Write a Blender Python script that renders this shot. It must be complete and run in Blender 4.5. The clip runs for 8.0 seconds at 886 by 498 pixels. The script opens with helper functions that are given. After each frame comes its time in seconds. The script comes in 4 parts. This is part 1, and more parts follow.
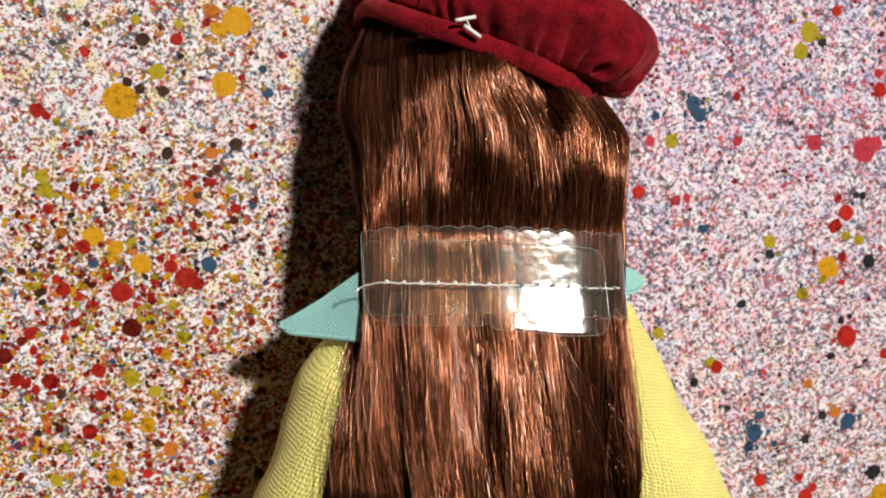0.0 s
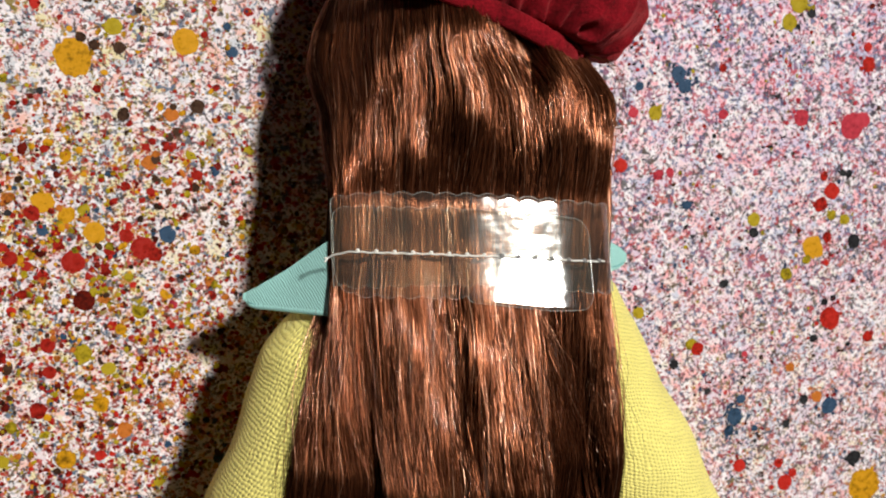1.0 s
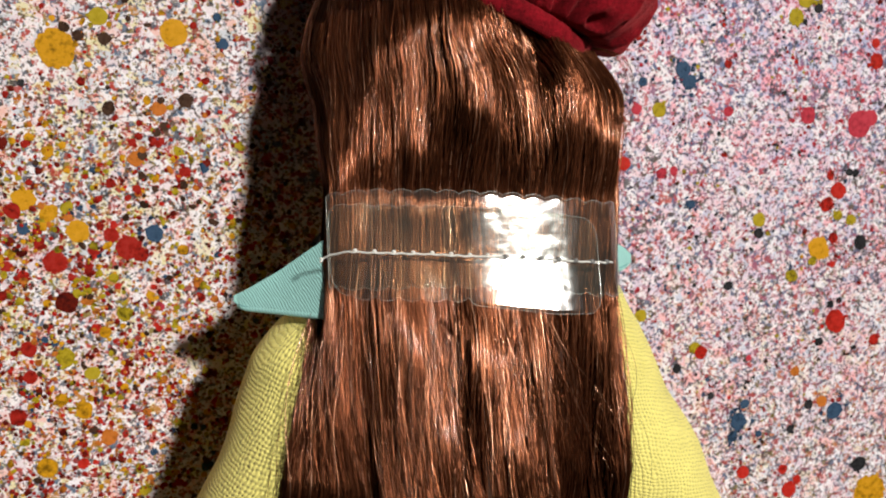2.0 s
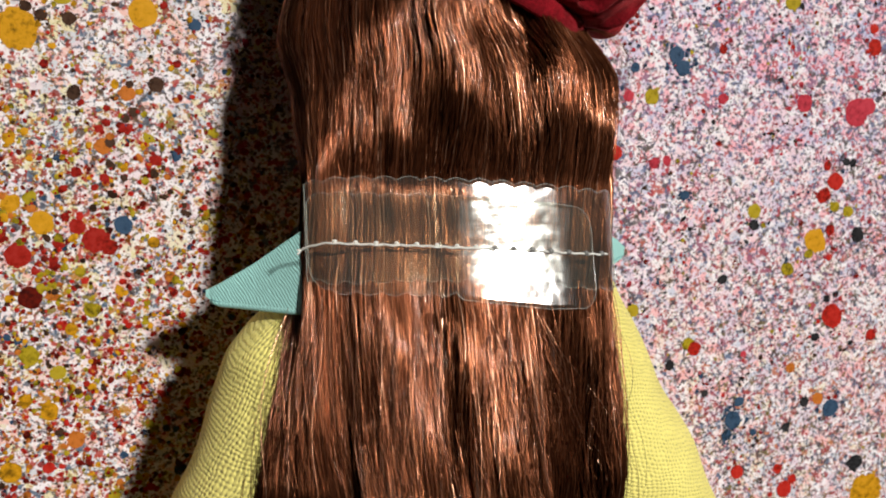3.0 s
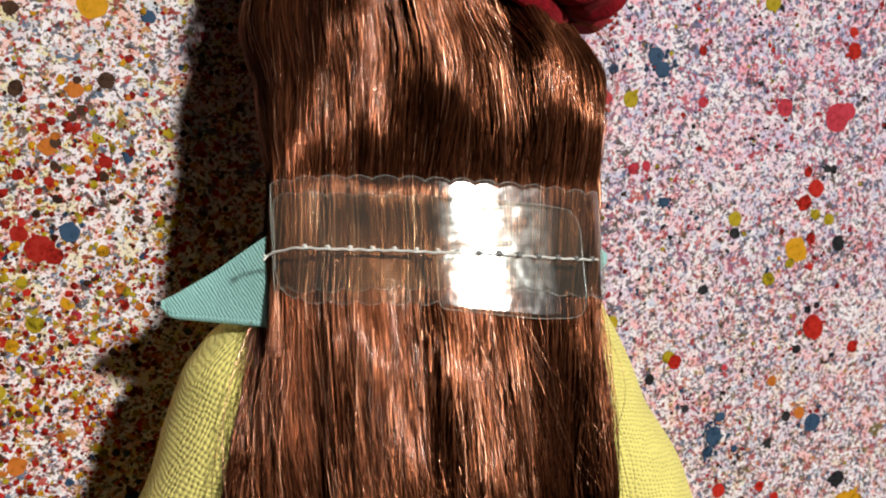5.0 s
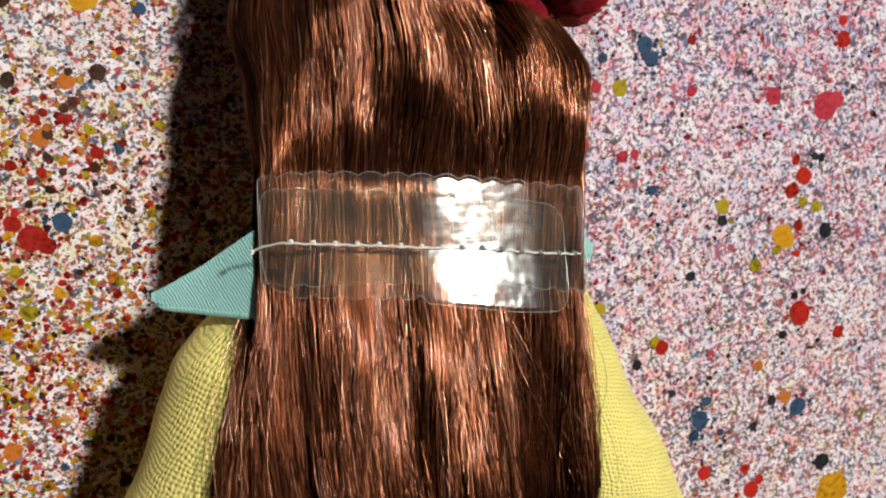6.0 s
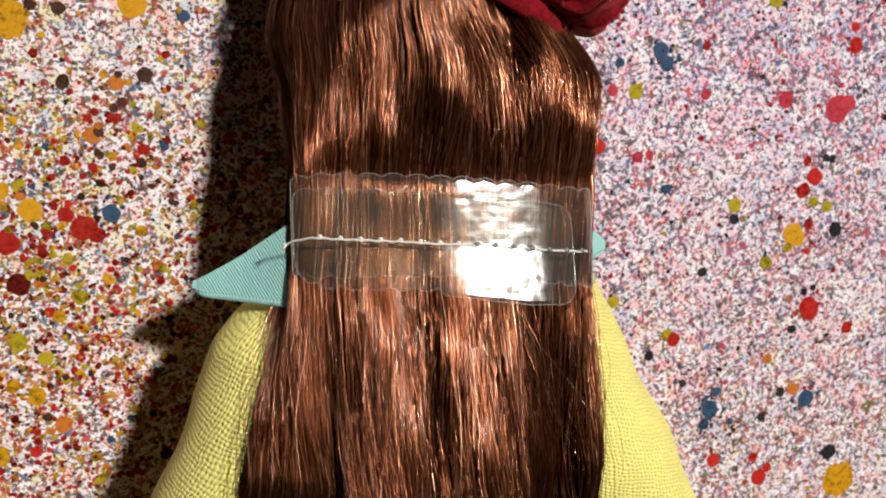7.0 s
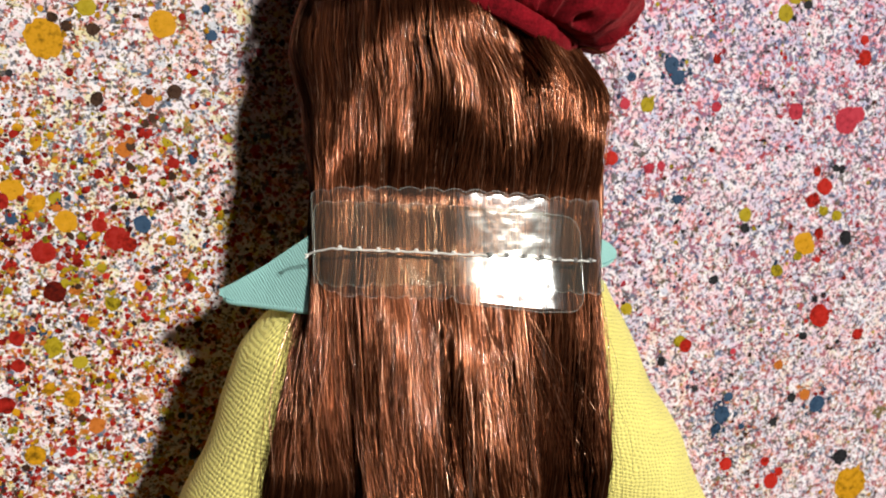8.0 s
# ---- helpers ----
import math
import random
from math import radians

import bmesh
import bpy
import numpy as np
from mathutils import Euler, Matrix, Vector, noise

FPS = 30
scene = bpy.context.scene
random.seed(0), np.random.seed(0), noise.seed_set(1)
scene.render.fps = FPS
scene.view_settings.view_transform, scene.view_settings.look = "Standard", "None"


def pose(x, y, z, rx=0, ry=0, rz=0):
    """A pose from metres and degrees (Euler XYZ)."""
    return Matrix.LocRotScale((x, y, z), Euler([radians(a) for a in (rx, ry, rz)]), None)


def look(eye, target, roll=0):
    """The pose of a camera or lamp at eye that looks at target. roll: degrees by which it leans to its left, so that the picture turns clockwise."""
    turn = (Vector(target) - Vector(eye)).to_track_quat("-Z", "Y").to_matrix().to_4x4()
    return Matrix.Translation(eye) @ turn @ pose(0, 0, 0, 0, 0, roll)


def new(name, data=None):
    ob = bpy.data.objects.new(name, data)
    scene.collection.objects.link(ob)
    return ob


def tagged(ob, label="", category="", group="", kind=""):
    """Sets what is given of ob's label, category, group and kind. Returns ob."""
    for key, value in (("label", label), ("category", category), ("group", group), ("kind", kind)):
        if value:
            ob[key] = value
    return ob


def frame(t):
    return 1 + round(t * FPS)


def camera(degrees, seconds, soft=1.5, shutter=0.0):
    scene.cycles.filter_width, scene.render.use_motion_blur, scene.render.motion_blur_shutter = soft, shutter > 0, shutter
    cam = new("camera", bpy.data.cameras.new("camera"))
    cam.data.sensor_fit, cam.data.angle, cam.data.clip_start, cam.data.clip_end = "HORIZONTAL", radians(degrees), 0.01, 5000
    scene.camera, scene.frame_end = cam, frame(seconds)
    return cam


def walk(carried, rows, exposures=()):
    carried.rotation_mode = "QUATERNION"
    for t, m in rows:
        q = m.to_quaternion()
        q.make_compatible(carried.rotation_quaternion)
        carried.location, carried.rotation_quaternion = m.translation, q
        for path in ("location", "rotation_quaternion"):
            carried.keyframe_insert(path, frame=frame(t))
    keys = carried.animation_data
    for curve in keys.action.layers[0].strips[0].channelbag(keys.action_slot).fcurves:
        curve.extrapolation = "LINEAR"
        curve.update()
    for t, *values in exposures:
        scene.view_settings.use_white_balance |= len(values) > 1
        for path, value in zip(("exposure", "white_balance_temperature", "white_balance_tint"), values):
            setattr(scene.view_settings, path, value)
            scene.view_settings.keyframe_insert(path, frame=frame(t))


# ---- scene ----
# A doll with long brown hair, seen from behind, lies face down on a paint-splattered work table in the sun of a roof window.
cam = camera(49.86, 8.0, soft=2.0)
PATH = [
    (0.0, -0.06041, 0.03585, 0.24636, -8.205, -12.331, 0.000),
    (0.5, -0.06141, 0.03360, 0.24131, -8.316, -12.937, 0.149),
    (1.0, -0.05936, 0.03055, 0.23474, -9.217, -14.171, 1.010),
    (2.3, -0.05988, 0.02794, 0.22304, -9.260, -15.183, 1.415),
    (2.5, -0.05866, 0.02651, 0.22045, -9.664, -15.473, 1.676),
    (3.0, -0.05767, 0.02672, 0.21663, -9.508, -15.948, 1.372),
    (3.5, -0.06121, 0.02496, 0.21345, -8.230, -16.870, 1.767),
    (4.0, -0.05766, 0.02656, 0.20829, -7.945, -17.583, 0.931),
    (4.2, -0.05825, 0.02233, 0.20468, -8.434, -18.006, 1.616),
    (5.5, -0.05791, 0.02366, 0.20371, -8.551, -18.813, 1.579),
    (6.0, -0.05649, 0.02636, 0.20656, -10.094, -18.710, 1.724),
    (6.5, -0.05821, 0.02961, 0.21212, -10.352, -17.861, 1.840),
    (7.0, -0.05780, 0.03020, 0.21948, -11.025, -16.553, 2.225),
    (7.5, -0.05713, 0.03258, 0.22681, -10.569, -15.584, 2.022),
    (8.0, -0.05824, 0.03250, 0.22755, -10.607, -15.097, 1.930),
]
walk(cam, [(t, pose(*p)) for t, *p in PATH], [(0.0, 0.05), (1.0, 0.0), (2.5, -0.06), (4.0, -0.10), (6.0, -0.12), (7.0, 0.02), (8.0, 0.07)])
cam.data.dof.use_dof, cam.data.dof.focus_distance, cam.data.dof.aperture_fstop = True, 0.182, 46.0

# ---- light: sun through the roof window, sky behind it ----
SUN = Vector((0.272, 0.415, 0.862)).normalized()
world = bpy.data.worlds.new("world")
scene.world = world
world.use_nodes = True
wn = world.node_tree.nodes
sky = wn.new("ShaderNodeTexSky")
sky.sky_type, sky.sun_disc = "NISHITA", False
sky.sun_elevation, sky.sun_rotation = math.asin(SUN.z), math.atan2(SUN.x, SUN.y)
world.node_tree.links.new(sky.outputs[0], wn["Background"].inputs[0])
wn["Background"].inputs[1].default_value = 0.06
sun = new("sun", bpy.data.lights.new("sun", "SUN"))
sun.data.energy, sun.data.angle, sun.data.color = 4.0, radians(4.0), (1.0, 0.95, 0.90)
sun.matrix_world = look(SUN * 6, (0, 0, 0))


# ---- materials ----
class Nodes:
    """Shortcuts for building one node material."""

    def __init__(self, name):
        self.mat = bpy.data.materials.new(name)
        self.mat.use_nodes = True
        self.tree = self.mat.node_tree
        self.bsdf = self.tree.nodes["Principled BSDF"]
        self.out = self.tree.nodes["Material Output"]

    def add(self, kind, **values):
        node = self.tree.nodes.new(kind)
        for key, value in values.items():
            setattr(node, key, value)
        return node

    def link(self, a, b):
        self.tree.links.new(a, b)

    def put(self, socket, value):
        if isinstance(value, bpy.types.NodeSocket):
            self.link(value, socket)
        else:
            socket.default_value = value

    def math(self, op, a, b=0.0, clamp=False):
        node = self.add("ShaderNodeMath", operation=op, use_clamp=clamp)
        self.put(node.inputs[0], a)
        self.put(node.inputs[1], b)
        return node.outputs[0]

    def mix(self, factor, a, b, blend="MIX"):
        node = self.add("ShaderNodeMix", data_type="RGBA", blend_type=blend)
        self.put(node.inputs[0], factor)
        self.put(node.inputs[6], a)
        self.put(node.inputs[7], b)
        return node.outputs[2]

    def noise(self, vector, scale, detail=3.0, rough=0.5):
        node = self.add("ShaderNodeTexNoise")
        self.link(vector, node.inputs["Vector"])
        node.inputs["Scale"].default_value, node.inputs["Detail"].default_value = scale, detail
        node.inputs["Roughness"].default_value = rough
        return node

    def ramp(self, factor, stops, constant=False):
        node = self.add("ShaderNodeValToRGB")
        node.color_ramp.interpolation = "CONSTANT" if constant else "LINEAR"
        for n, (place, colour) in enumerate(stops):
            stop = node.color_ramp.elements[n] if n < 2 else node.color_ramp.elements.new(place)
            stop.position, stop.color = place, (*colour, 1.0)
        self.put(node.inputs[0], factor)
        return node.outputs[0]

    def bump(self, height, distance, strength=1.0):
        node = self.add("ShaderNodeBump")
        node.inputs["Strength"].default_value, node.inputs["Distance"].default_value = strength, distance
        self.link(height, node.inputs["Height"])
        self.link(node.outputs[0], self.bsdf.inputs["Normal"])

    def set(self, **values):
        for key, value in values.items():
            self.put(self.bsdf.inputs[key.replace("_", " ")], value)
        return self


def plain(name, colour, rough=0.6, vary=0.15, scale=40.0, bump=0.0):
    m = Nodes(name)
    at = m.add("ShaderNodeTexCoord").outputs["Object"]
    fine = m.noise(at, scale, 5).outputs[0]
    dark = tuple(c * (1 - vary) for c in colour)
    light = tuple(min(1.0, c * (1 + vary)) for c in colour)
    m.set(Base_Color=m.ramp(fine, [(0.3, dark), (0.7, light)]), Roughness=rough)
    if bump:
        m.bump(m.noise(at, scale * 4, 4).outputs[0], bump)
    return m.mat


def splatter_material():
    """White paint dusted with fine, ragged specks of many colours: reds and ochres on one side, pinks and blues on the other."""
    m = Nodes("splattered_paint")
    at = m.add("ShaderNodeTexCoord").outputs["Object"]
    place = m.add("ShaderNodeSeparateXYZ")
    m.link(at, place.inputs[0])
    cloud = m.noise(at, 28, 3).outputs[0]
    # 0 where reds and yellows were flicked, 1 where pinks and blues were
    side = m.math("ADD", m.math("MULTIPLY", place.outputs[0], 9.0), cloud, clamp=True)
    # the pinks and blues thin out towards the doll's feet
    upper = m.math("MULTIPLY_ADD", place.outputs[1], 9.0, clamp=True)
    upper.node.inputs[2].default_value = 0.62
    share = m.math("MULTIPLY_ADD", upper, 0.65)
    share.node.inputs[2].default_value = 0.35
    side = m.math("MULTIPLY", side, share)
    colour = m.ramp(cloud, [(0.35, (0.81, 0.735, 0.725)), (0.65, (0.80, 0.74, 0.78))])
    # soft clouds of sprayed pink and lavender
    mist = m.noise(at, 95, 5, 0.70).outputs[0]
    mist = m.math("MULTIPLY", m.math("SUBTRACT", mist, 0.43, clamp=True), 4.5, clamp=True)
    tint = m.ramp(m.noise(at, 85, 3).outputs[0], [(0.38, (0.86, 0.32, 0.40)), (0.51, (0.80, 0.48, 0.65)), (0.64, (0.48, 0.50, 0.72))])
    spray = m.math("MULTIPLY_ADD", side, 0.70)
    spray.node.inputs[2].default_value = 0.20
    colour = m.mix(m.math("MULTIPLY", mist, spray), colour, tint)
    warm_pale = [(0.0, (0.86, 0.82, 0.82)), (0.22, (0.80, 0.46, 0.38)), (0.38, (0.56, 0.60, 0.64)), (0.55, (0.72, 0.66, 0.34)), (0.70, (0.86, 0.84, 0.86)), (0.86, (0.70, 0.58, 0.62))]
    cool_pale = [(0.0, (0.86, 0.82, 0.86)), (0.20, (0.84, 0.38, 0.46)), (0.36, (0.50, 0.54, 0.72)), (0.52, (0.82, 0.60, 0.72)), (0.66, (0.88, 0.86, 0.90)), (0.82, (0.62, 0.52, 0.70))]
    warm_dark = [(0.0, (0.040, 0.038, 0.042)), (0.16, (0.24, 0.022, 0.012)), (0.30, (0.09, 0.10, 0.13)), (0.42, (0.22, 0.16, 0.015)), (0.54, (0.42, 0.035, 0.018)),
                 (0.68, (0.09, 0.05, 0.03)), (0.80, (0.08, 0.13, 0.20)), (0.90, (0.46, 0.20, 0.02))]
    cool_dark = [(0.0, (0.06, 0.05, 0.07)), (0.14, (0.44, 0.05, 0.07)), (0.28, (0.09, 0.11, 0.21)), (0.42, (0.035, 0.03, 0.038)), (0.55, (0.24, 0.12, 0.22)),
                 (0.66, (0.09, 0.09, 0.10)), (0.78, (0.12, 0.15, 0.28)), (0.88, (0.50, 0.09, 0.12))]
    # grain of the noise, where it starts, how sharp its rim is, how strong it covers, its colours
    for scale, start, sharp, cover, warm, cool in ((210, 0.43, 6.0, 0.55, warm_pale, cool_pale), (560, 0.41, 9.0, 0.80, warm_pale, cool_pale), (1300, 0.530, 16.0, 0.85, warm_dark, cool_dark),
                                                   (900, 0.545, 18.0, 0.90, warm_dark, cool_dark), (520, 0.580, 22.0, 0.90, warm_dark, cool_dark)):
        shifted = m.add("ShaderNodeVectorMath", operation="ADD")
        m.link(at, shifted.inputs[0])
        shifted.inputs[1].default_value = (scale * 0.0137, scale * 0.0071, 0.43 / scale)
        grain = m.noise(shifted.outputs[0], scale, 2.0, 0.55)
        bent = m.add("ShaderNodeVectorMath", operation="MULTIPLY_ADD")
        m.link(grain.outputs[1], bent.inputs[0])
        bent.inputs[1].default_value = (0.9 / scale,) * 3
        m.link(shifted.outputs[0], bent.inputs[2])
        cells = m.add("ShaderNodeTexVoronoi", voronoi_dimensions="2D")
        cells.inputs["Scale"].default_value = scale * 0.8
        m.link(bent.outputs[0], cells.inputs["Vector"])
        pick = m.add("ShaderNodeSeparateColor")
        m.link(cells.outputs["Color"], pick.inputs[0])
        # the specks lie thicker in some places than in others
        level = m.math("MULTIPLY_ADD", cloud, -0.10)
        level.node.inputs[2].default_value = start + 0.05
        mask = m.math("MULTIPLY", m.math("SUBTRACT", grain.outputs[0], level, clamp=True), sharp, clamp=True)
        paint = m.mix(side, m.ramp(pick.outputs[0], warm, True), m.ramp(pick.outputs[0], cool, True))
        colour = m.mix(m.math("MULTIPLY", mask, cover), colour, paint)
    m.set(Base_Color=colour, Roughness=0.7)
    m.bsdf.inputs["Specular IOR Level"].default_value = 0.12
    m.bump(m.noise(at, 900, 3).outputs[0], 0.0001, 0.5)
    return m.mat


def drop_material(name, colour):
    """A thick dried drop of paint, mottled by what runs into it."""
    m = Nodes(name)
    at = m.add("ShaderNodeNewGeometry").outputs["Position"]
    own = m.add("ShaderNodeObjectInfo").outputs["Random"]
    island = m.add("ShaderNodeNewGeometry").outputs["Random Per Island"]
    patch = m.noise(at, 620, 4, 0.65).outputs[0]
    dark = tuple(c * 0.30 for c in colour)
    light = tuple(min(1.0, c * 1.12 + 0.008) for c in colour)
    tone = m.math("ADD", m.math("MULTIPLY", patch, 0.75), m.math("ADD", m.math("MULTIPLY", own, 0.18), m.math("MULTIPLY", island, 0.14)))
    tone = m.ramp(tone, [(0.38, dark), (0.54, colour), (0.68, light)])
    fleck = m.math("MULTIPLY", m.math("SUBTRACT", m.noise(at, 1400, 2).outputs[0], 0.60, clamp=True), 9.0, clamp=True)
    m.set(Base_Color=m.mix(m.math("MULTIPLY", fleck, 0.22), tone, (*(0.35 * c + 0.02 for c in colour), 1)), Roughness=0.6)
    m.bsdf.inputs["Specular IOR Level"].default_value = 0.08
    m.bump(patch, 0.0001, 0.5)
    return m.mat


def hair_material(name, stops, tint):
    """Smooth nylon fibres, most of them dark, some coppery, each a little crooked so that it glints in places."""
    m = Nodes(name)
    geo = m.add("ShaderNodeNewGeometry")
    own = geo.outputs["Random Per Island"]
    rough = m.math("MULTIPLY_ADD", m.math("FRACT", m.math("MULTIPLY", own, 57.0)), 0.035)
    rough.node.inputs[2].default_value = 0.276
    m.set(Base_Color=m.ramp(own, stops), Roughness=rough, Metallic=0.88)
    m.bsdf.inputs["Specular IOR Level"].default_value = 0.7
    m.bsdf.inputs["Specular Tint"].default_value = (*tint, 1)
    m.bsdf.inputs["Coat Weight"].default_value, m.bsdf.inputs["Coat Roughness"].default_value = 0.34, 0.10
    # each fibre leans a little its own way, and is uneven along its length
    lean = m.math("SUBTRACT", m.math("ADD", m.math("FRACT", m.math("MULTIPLY", own, 91.7)), m.math("FRACT", m.math("MULTIPLY", own, 233.3))), 1.0)
    place = m.add("ShaderNodeSeparateXYZ")
    m.link(geo.outputs["Position"], place.inputs[0])
    stretch = m.add("ShaderNodeVectorMath", operation="MULTIPLY")
    m.link(geo.outputs["Position"], stretch.inputs[0])
    stretch.inputs[1].default_value = (150, 620, 150)
    apart = m.add("ShaderNodeVectorMath", operation="ADD")
    m.link(stretch.outputs[0], apart.inputs[0])
    m.link(m.math("MULTIPLY", own, 300.0), apart.inputs[1])
    uneven = m.math("MULTIPLY", m.noise(apart.outputs[0], 1.0, 1.0).outputs[0], 0.00013)
    m.bump(m.math("ADD", m.math("MULTIPLY", m.math("MULTIPLY", lean, place.outputs[1]), 0.075), uneven), 1.0, 1.0)
    return m.mat


def cloth_material(name, colour, pitch, twill=False, depth=0.00012):
    """Woven threads in metres of the cloth's own surface: a plain open weave, or a twill with slanting ribs."""
    m = Nodes(name)
    uv = m.add("ShaderNodeUVMap").outputs[0]
    at = m.add("ShaderNodeTexCoord").outputs["Object"]
    wob = m.add("ShaderNodeVectorMath", operation="MULTIPLY_ADD")
    m.link(m.noise(at, 500, 2).outputs[1], wob.inputs[0])
    wob.inputs[1].default_value = (pitch * 1.1,) * 3
    slack = m.add("ShaderNodeVectorMath", operation="MULTIPLY_ADD")
    m.link(m.noise(at, 110, 2).outputs[1], slack.inputs[0])
    slack.inputs[1].default_value = (pitch * (0.3 if twill else 2.6),) * 3
    m.link(uv, slack.inputs[2])
    m.link(slack.outputs[0], wob.inputs[2])
    part_uv = m.add("ShaderNodeSeparateXYZ")
    m.link(wob.outputs[0], part_uv.inputs[0])
    u, v = part_uv.outputs[0], part_uv.outputs[1]
    blotch = m.noise(at, 90, 4).outputs[0]
    lively = m.ramp(blotch, [(0.3, tuple(c * 0.90 for c in colour)), (0.7, tuple(min(1, c * 1.06) for c in colour))])
    if twill:
        rib = m.math("SINE", m.math("MULTIPLY", m.math("ADD", u, m.math("MULTIPLY", v, 0.6)), 2 * math.pi / pitch))
        height = m.math("MULTIPLY_ADD", rib, 0.5)
        height.node.inputs[2].default_value = 0.5
        groove = m.math("SUBTRACT", 1.0, height)
        colour_out = m.mix(m.math("MULTIPLY", groove, 0.22), lively, (*(c * 0.45 for c in colour), 1))
    else:
        across, down = m.math("DIVIDE", m.math("ADD", u, m.math("MULTIPLY", v, 0.22)), pitch), m.math("DIVIDE", m.math("SUBTRACT", v, m.math("MULTIPLY", u, 0.18)), pitch)
        su = m.math("ABSOLUTE", m.math("SINE", m.math("MULTIPLY", across, math.pi)))
        sv = m.math("ABSOLUTE", m.math("SINE", m.math("MULTIPLY", down, math.pi)))
        # plain weave: threads both ways, a small hole's shade painted between each four
        thread = m.math("MAXIMUM", m.math("POWER", su, 0.8), m.math("POWER", sv, 0.8))
        over = m.math("MULTIPLY", m.math("FRACT", m.math("MULTIPLY", m.math("ADD", m.math("FLOOR", across), m.math("FLOOR", down)), 0.5)), 2.0)
        height = m.math("ADD", thread, m.math("MULTIPLY", m.math("MULTIPLY", su, sv), m.math("MULTIPLY_ADD", over, 0.25)))
        gap_shade = m.math("MULTIPLY", m.math("SUBTRACT", 0.72, thread, clamp=True), 2.0, clamp=True)
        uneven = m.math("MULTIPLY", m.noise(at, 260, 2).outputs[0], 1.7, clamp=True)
        colour_out = m.mix(m.math("MULTIPLY", gap_shade, uneven), lively, (*(c * 0.30 for c in colour), 1))
    m.set(Base_Color=colour_out, Roughness=0.85)
    m.bsdf.inputs["Sheen Weight"].default_value = 0.2
    m.bsdf.inputs["Specular IOR Level"].default_value = 0.2
    m.bump(height, depth)
    return m.mat


def felt_material():
    m = Nodes("red_velvet")
    at = m.add("ShaderNodeTexCoord").outputs["Object"]
    fuzz = m.noise(at, 1600, 4, 0.7).outputs[0]
    nap = m.noise(at, 120, 5, 0.65).outputs[0]
    tone = m.math("ADD", m.math("MULTIPLY", fuzz, 0.4), m.math("MULTIPLY", nap, 0.6))
    m.set(Base_Color=m.ramp(tone, [(0.40, (0.070, 0.0010, 0.003)), (0.60, (0.28, 0.006, 0.014)), (0.74, (0.36, 0.03, 0.035))]), Roughness=0.9)
    m.bsdf.inputs["Sheen Weight"].default_value = 0.35
    m.bsdf.inputs["Sheen Roughness"].default_value = 0.5
    m.bsdf.inputs["Sheen Tint"].default_value = (0.9, 0.15, 0.15, 1)
    m.bsdf.inputs["Specular IOR Level"].default_value = 0.1
    m.bump(m.math("ADD", fuzz, nap), 0.0004, 0.7)
    return m.mat


def film_material(name, rough, veil):
    """Clear plastic film: see-through, with its own gloss and fine scratches."""
    m = Nodes(name)
    at = m.add("ShaderNodeTexCoord").outputs["Object"]
    stretch = m.add("ShaderNodeMapping")
    stretch.inputs["Scale"].default_value = (60, 900, 60)
    stretch.inputs["Rotation"].default_value = (0, 0, radians(-16))
    m.link(at, stretch.inputs[0])
    scratch = m.noise(stretch.outputs[0], 1.0, 4, 0.6).outputs[0]
    wave = m.noise(at, 160, 2).outputs[0]
    bump = m.add("ShaderNodeBump")
    bump.inputs["Strength"].default_value, bump.inputs["Distance"].default_value = 0.6, 0.00030
    m.link(m.math("ADD", m.math("MULTIPLY", scratch, 0.055), m.math("ADD", m.math("MULTIPLY", wave, 0.65), m.math("MULTIPLY", m.noise(at, 55, 1).outputs[0], 1.5))), bump.inputs["Height"])
    clear = m.add("ShaderNodeBsdfTransparent")
    clear.inputs[0].default_value = (0.90, 0.93, 0.89, 1)
    milk = m.add("ShaderNodeBsdfDiffuse")
    milk.inputs[0].default_value = (0.75, 0.80, 0.76, 1)
    body = m.add("ShaderNodeMixShader")
    body.inputs[0].default_value = veil
    m.link(clear.outputs[0], body.inputs[1])
    m.link(milk.outputs[0], body.inputs[2])
    gloss = m.add("ShaderNodeBsdfGlossy")
    m.put(gloss.inputs["Roughness"], m.math("MULTIPLY_ADD", scratch, 0.05))
    gloss.inputs["Roughness"].links[0].from_node.inputs[2].default_value = rough - 0.02
    m.link(bump.outputs[0], gloss.inputs["Normal"])
    facing = m.add("ShaderNodeLayerWeight").outputs["Facing"]
    shine = m.math("MULTIPLY_ADD", m.math("POWER", facing, 5.0), 0.9)
    shine.node.inputs[2].default_value = 0.030
    final = m.add("ShaderNodeMixShader")
    m.link(shine, final.inputs[0])
    m.link(body.outputs[0], final.inputs[1])
    m.link(gloss.outputs[0], final.inputs[2])
    m.link(final.outputs[0], m.out.inputs[0])
    return m.mat


SPLATTER = splatter_material()
HAIR = hair_material("copper_brown_hair", [(0.0, (0.058, 0.020, 0.009)), (0.35, (0.112, 0.036, 0.015)), (0.75, (0.215, 0.067, 0.028)), (0.94, (0.40, 0.135, 0.058)), (1.0, (0.76, 0.40, 0.25))], (1.0, 0.66, 0.48))
HAIR_CORE = plain("hair_core", (0.058, 0.023, 0.011), 0.8)
SKIN = plain("doll_vinyl", (0.62, 0.40, 0.30), 0.45, 0.05)
FELT = felt_material()
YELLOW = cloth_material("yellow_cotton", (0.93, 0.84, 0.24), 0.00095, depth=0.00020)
TEAL = cloth_material("teal_twill", (0.36, 0.70, 0.65), 0.00058, twill=True, depth=0.00006)
SEAM = plain("teal_seam", (0.11, 0.34, 0.33), 0.8, 0.2, 900)
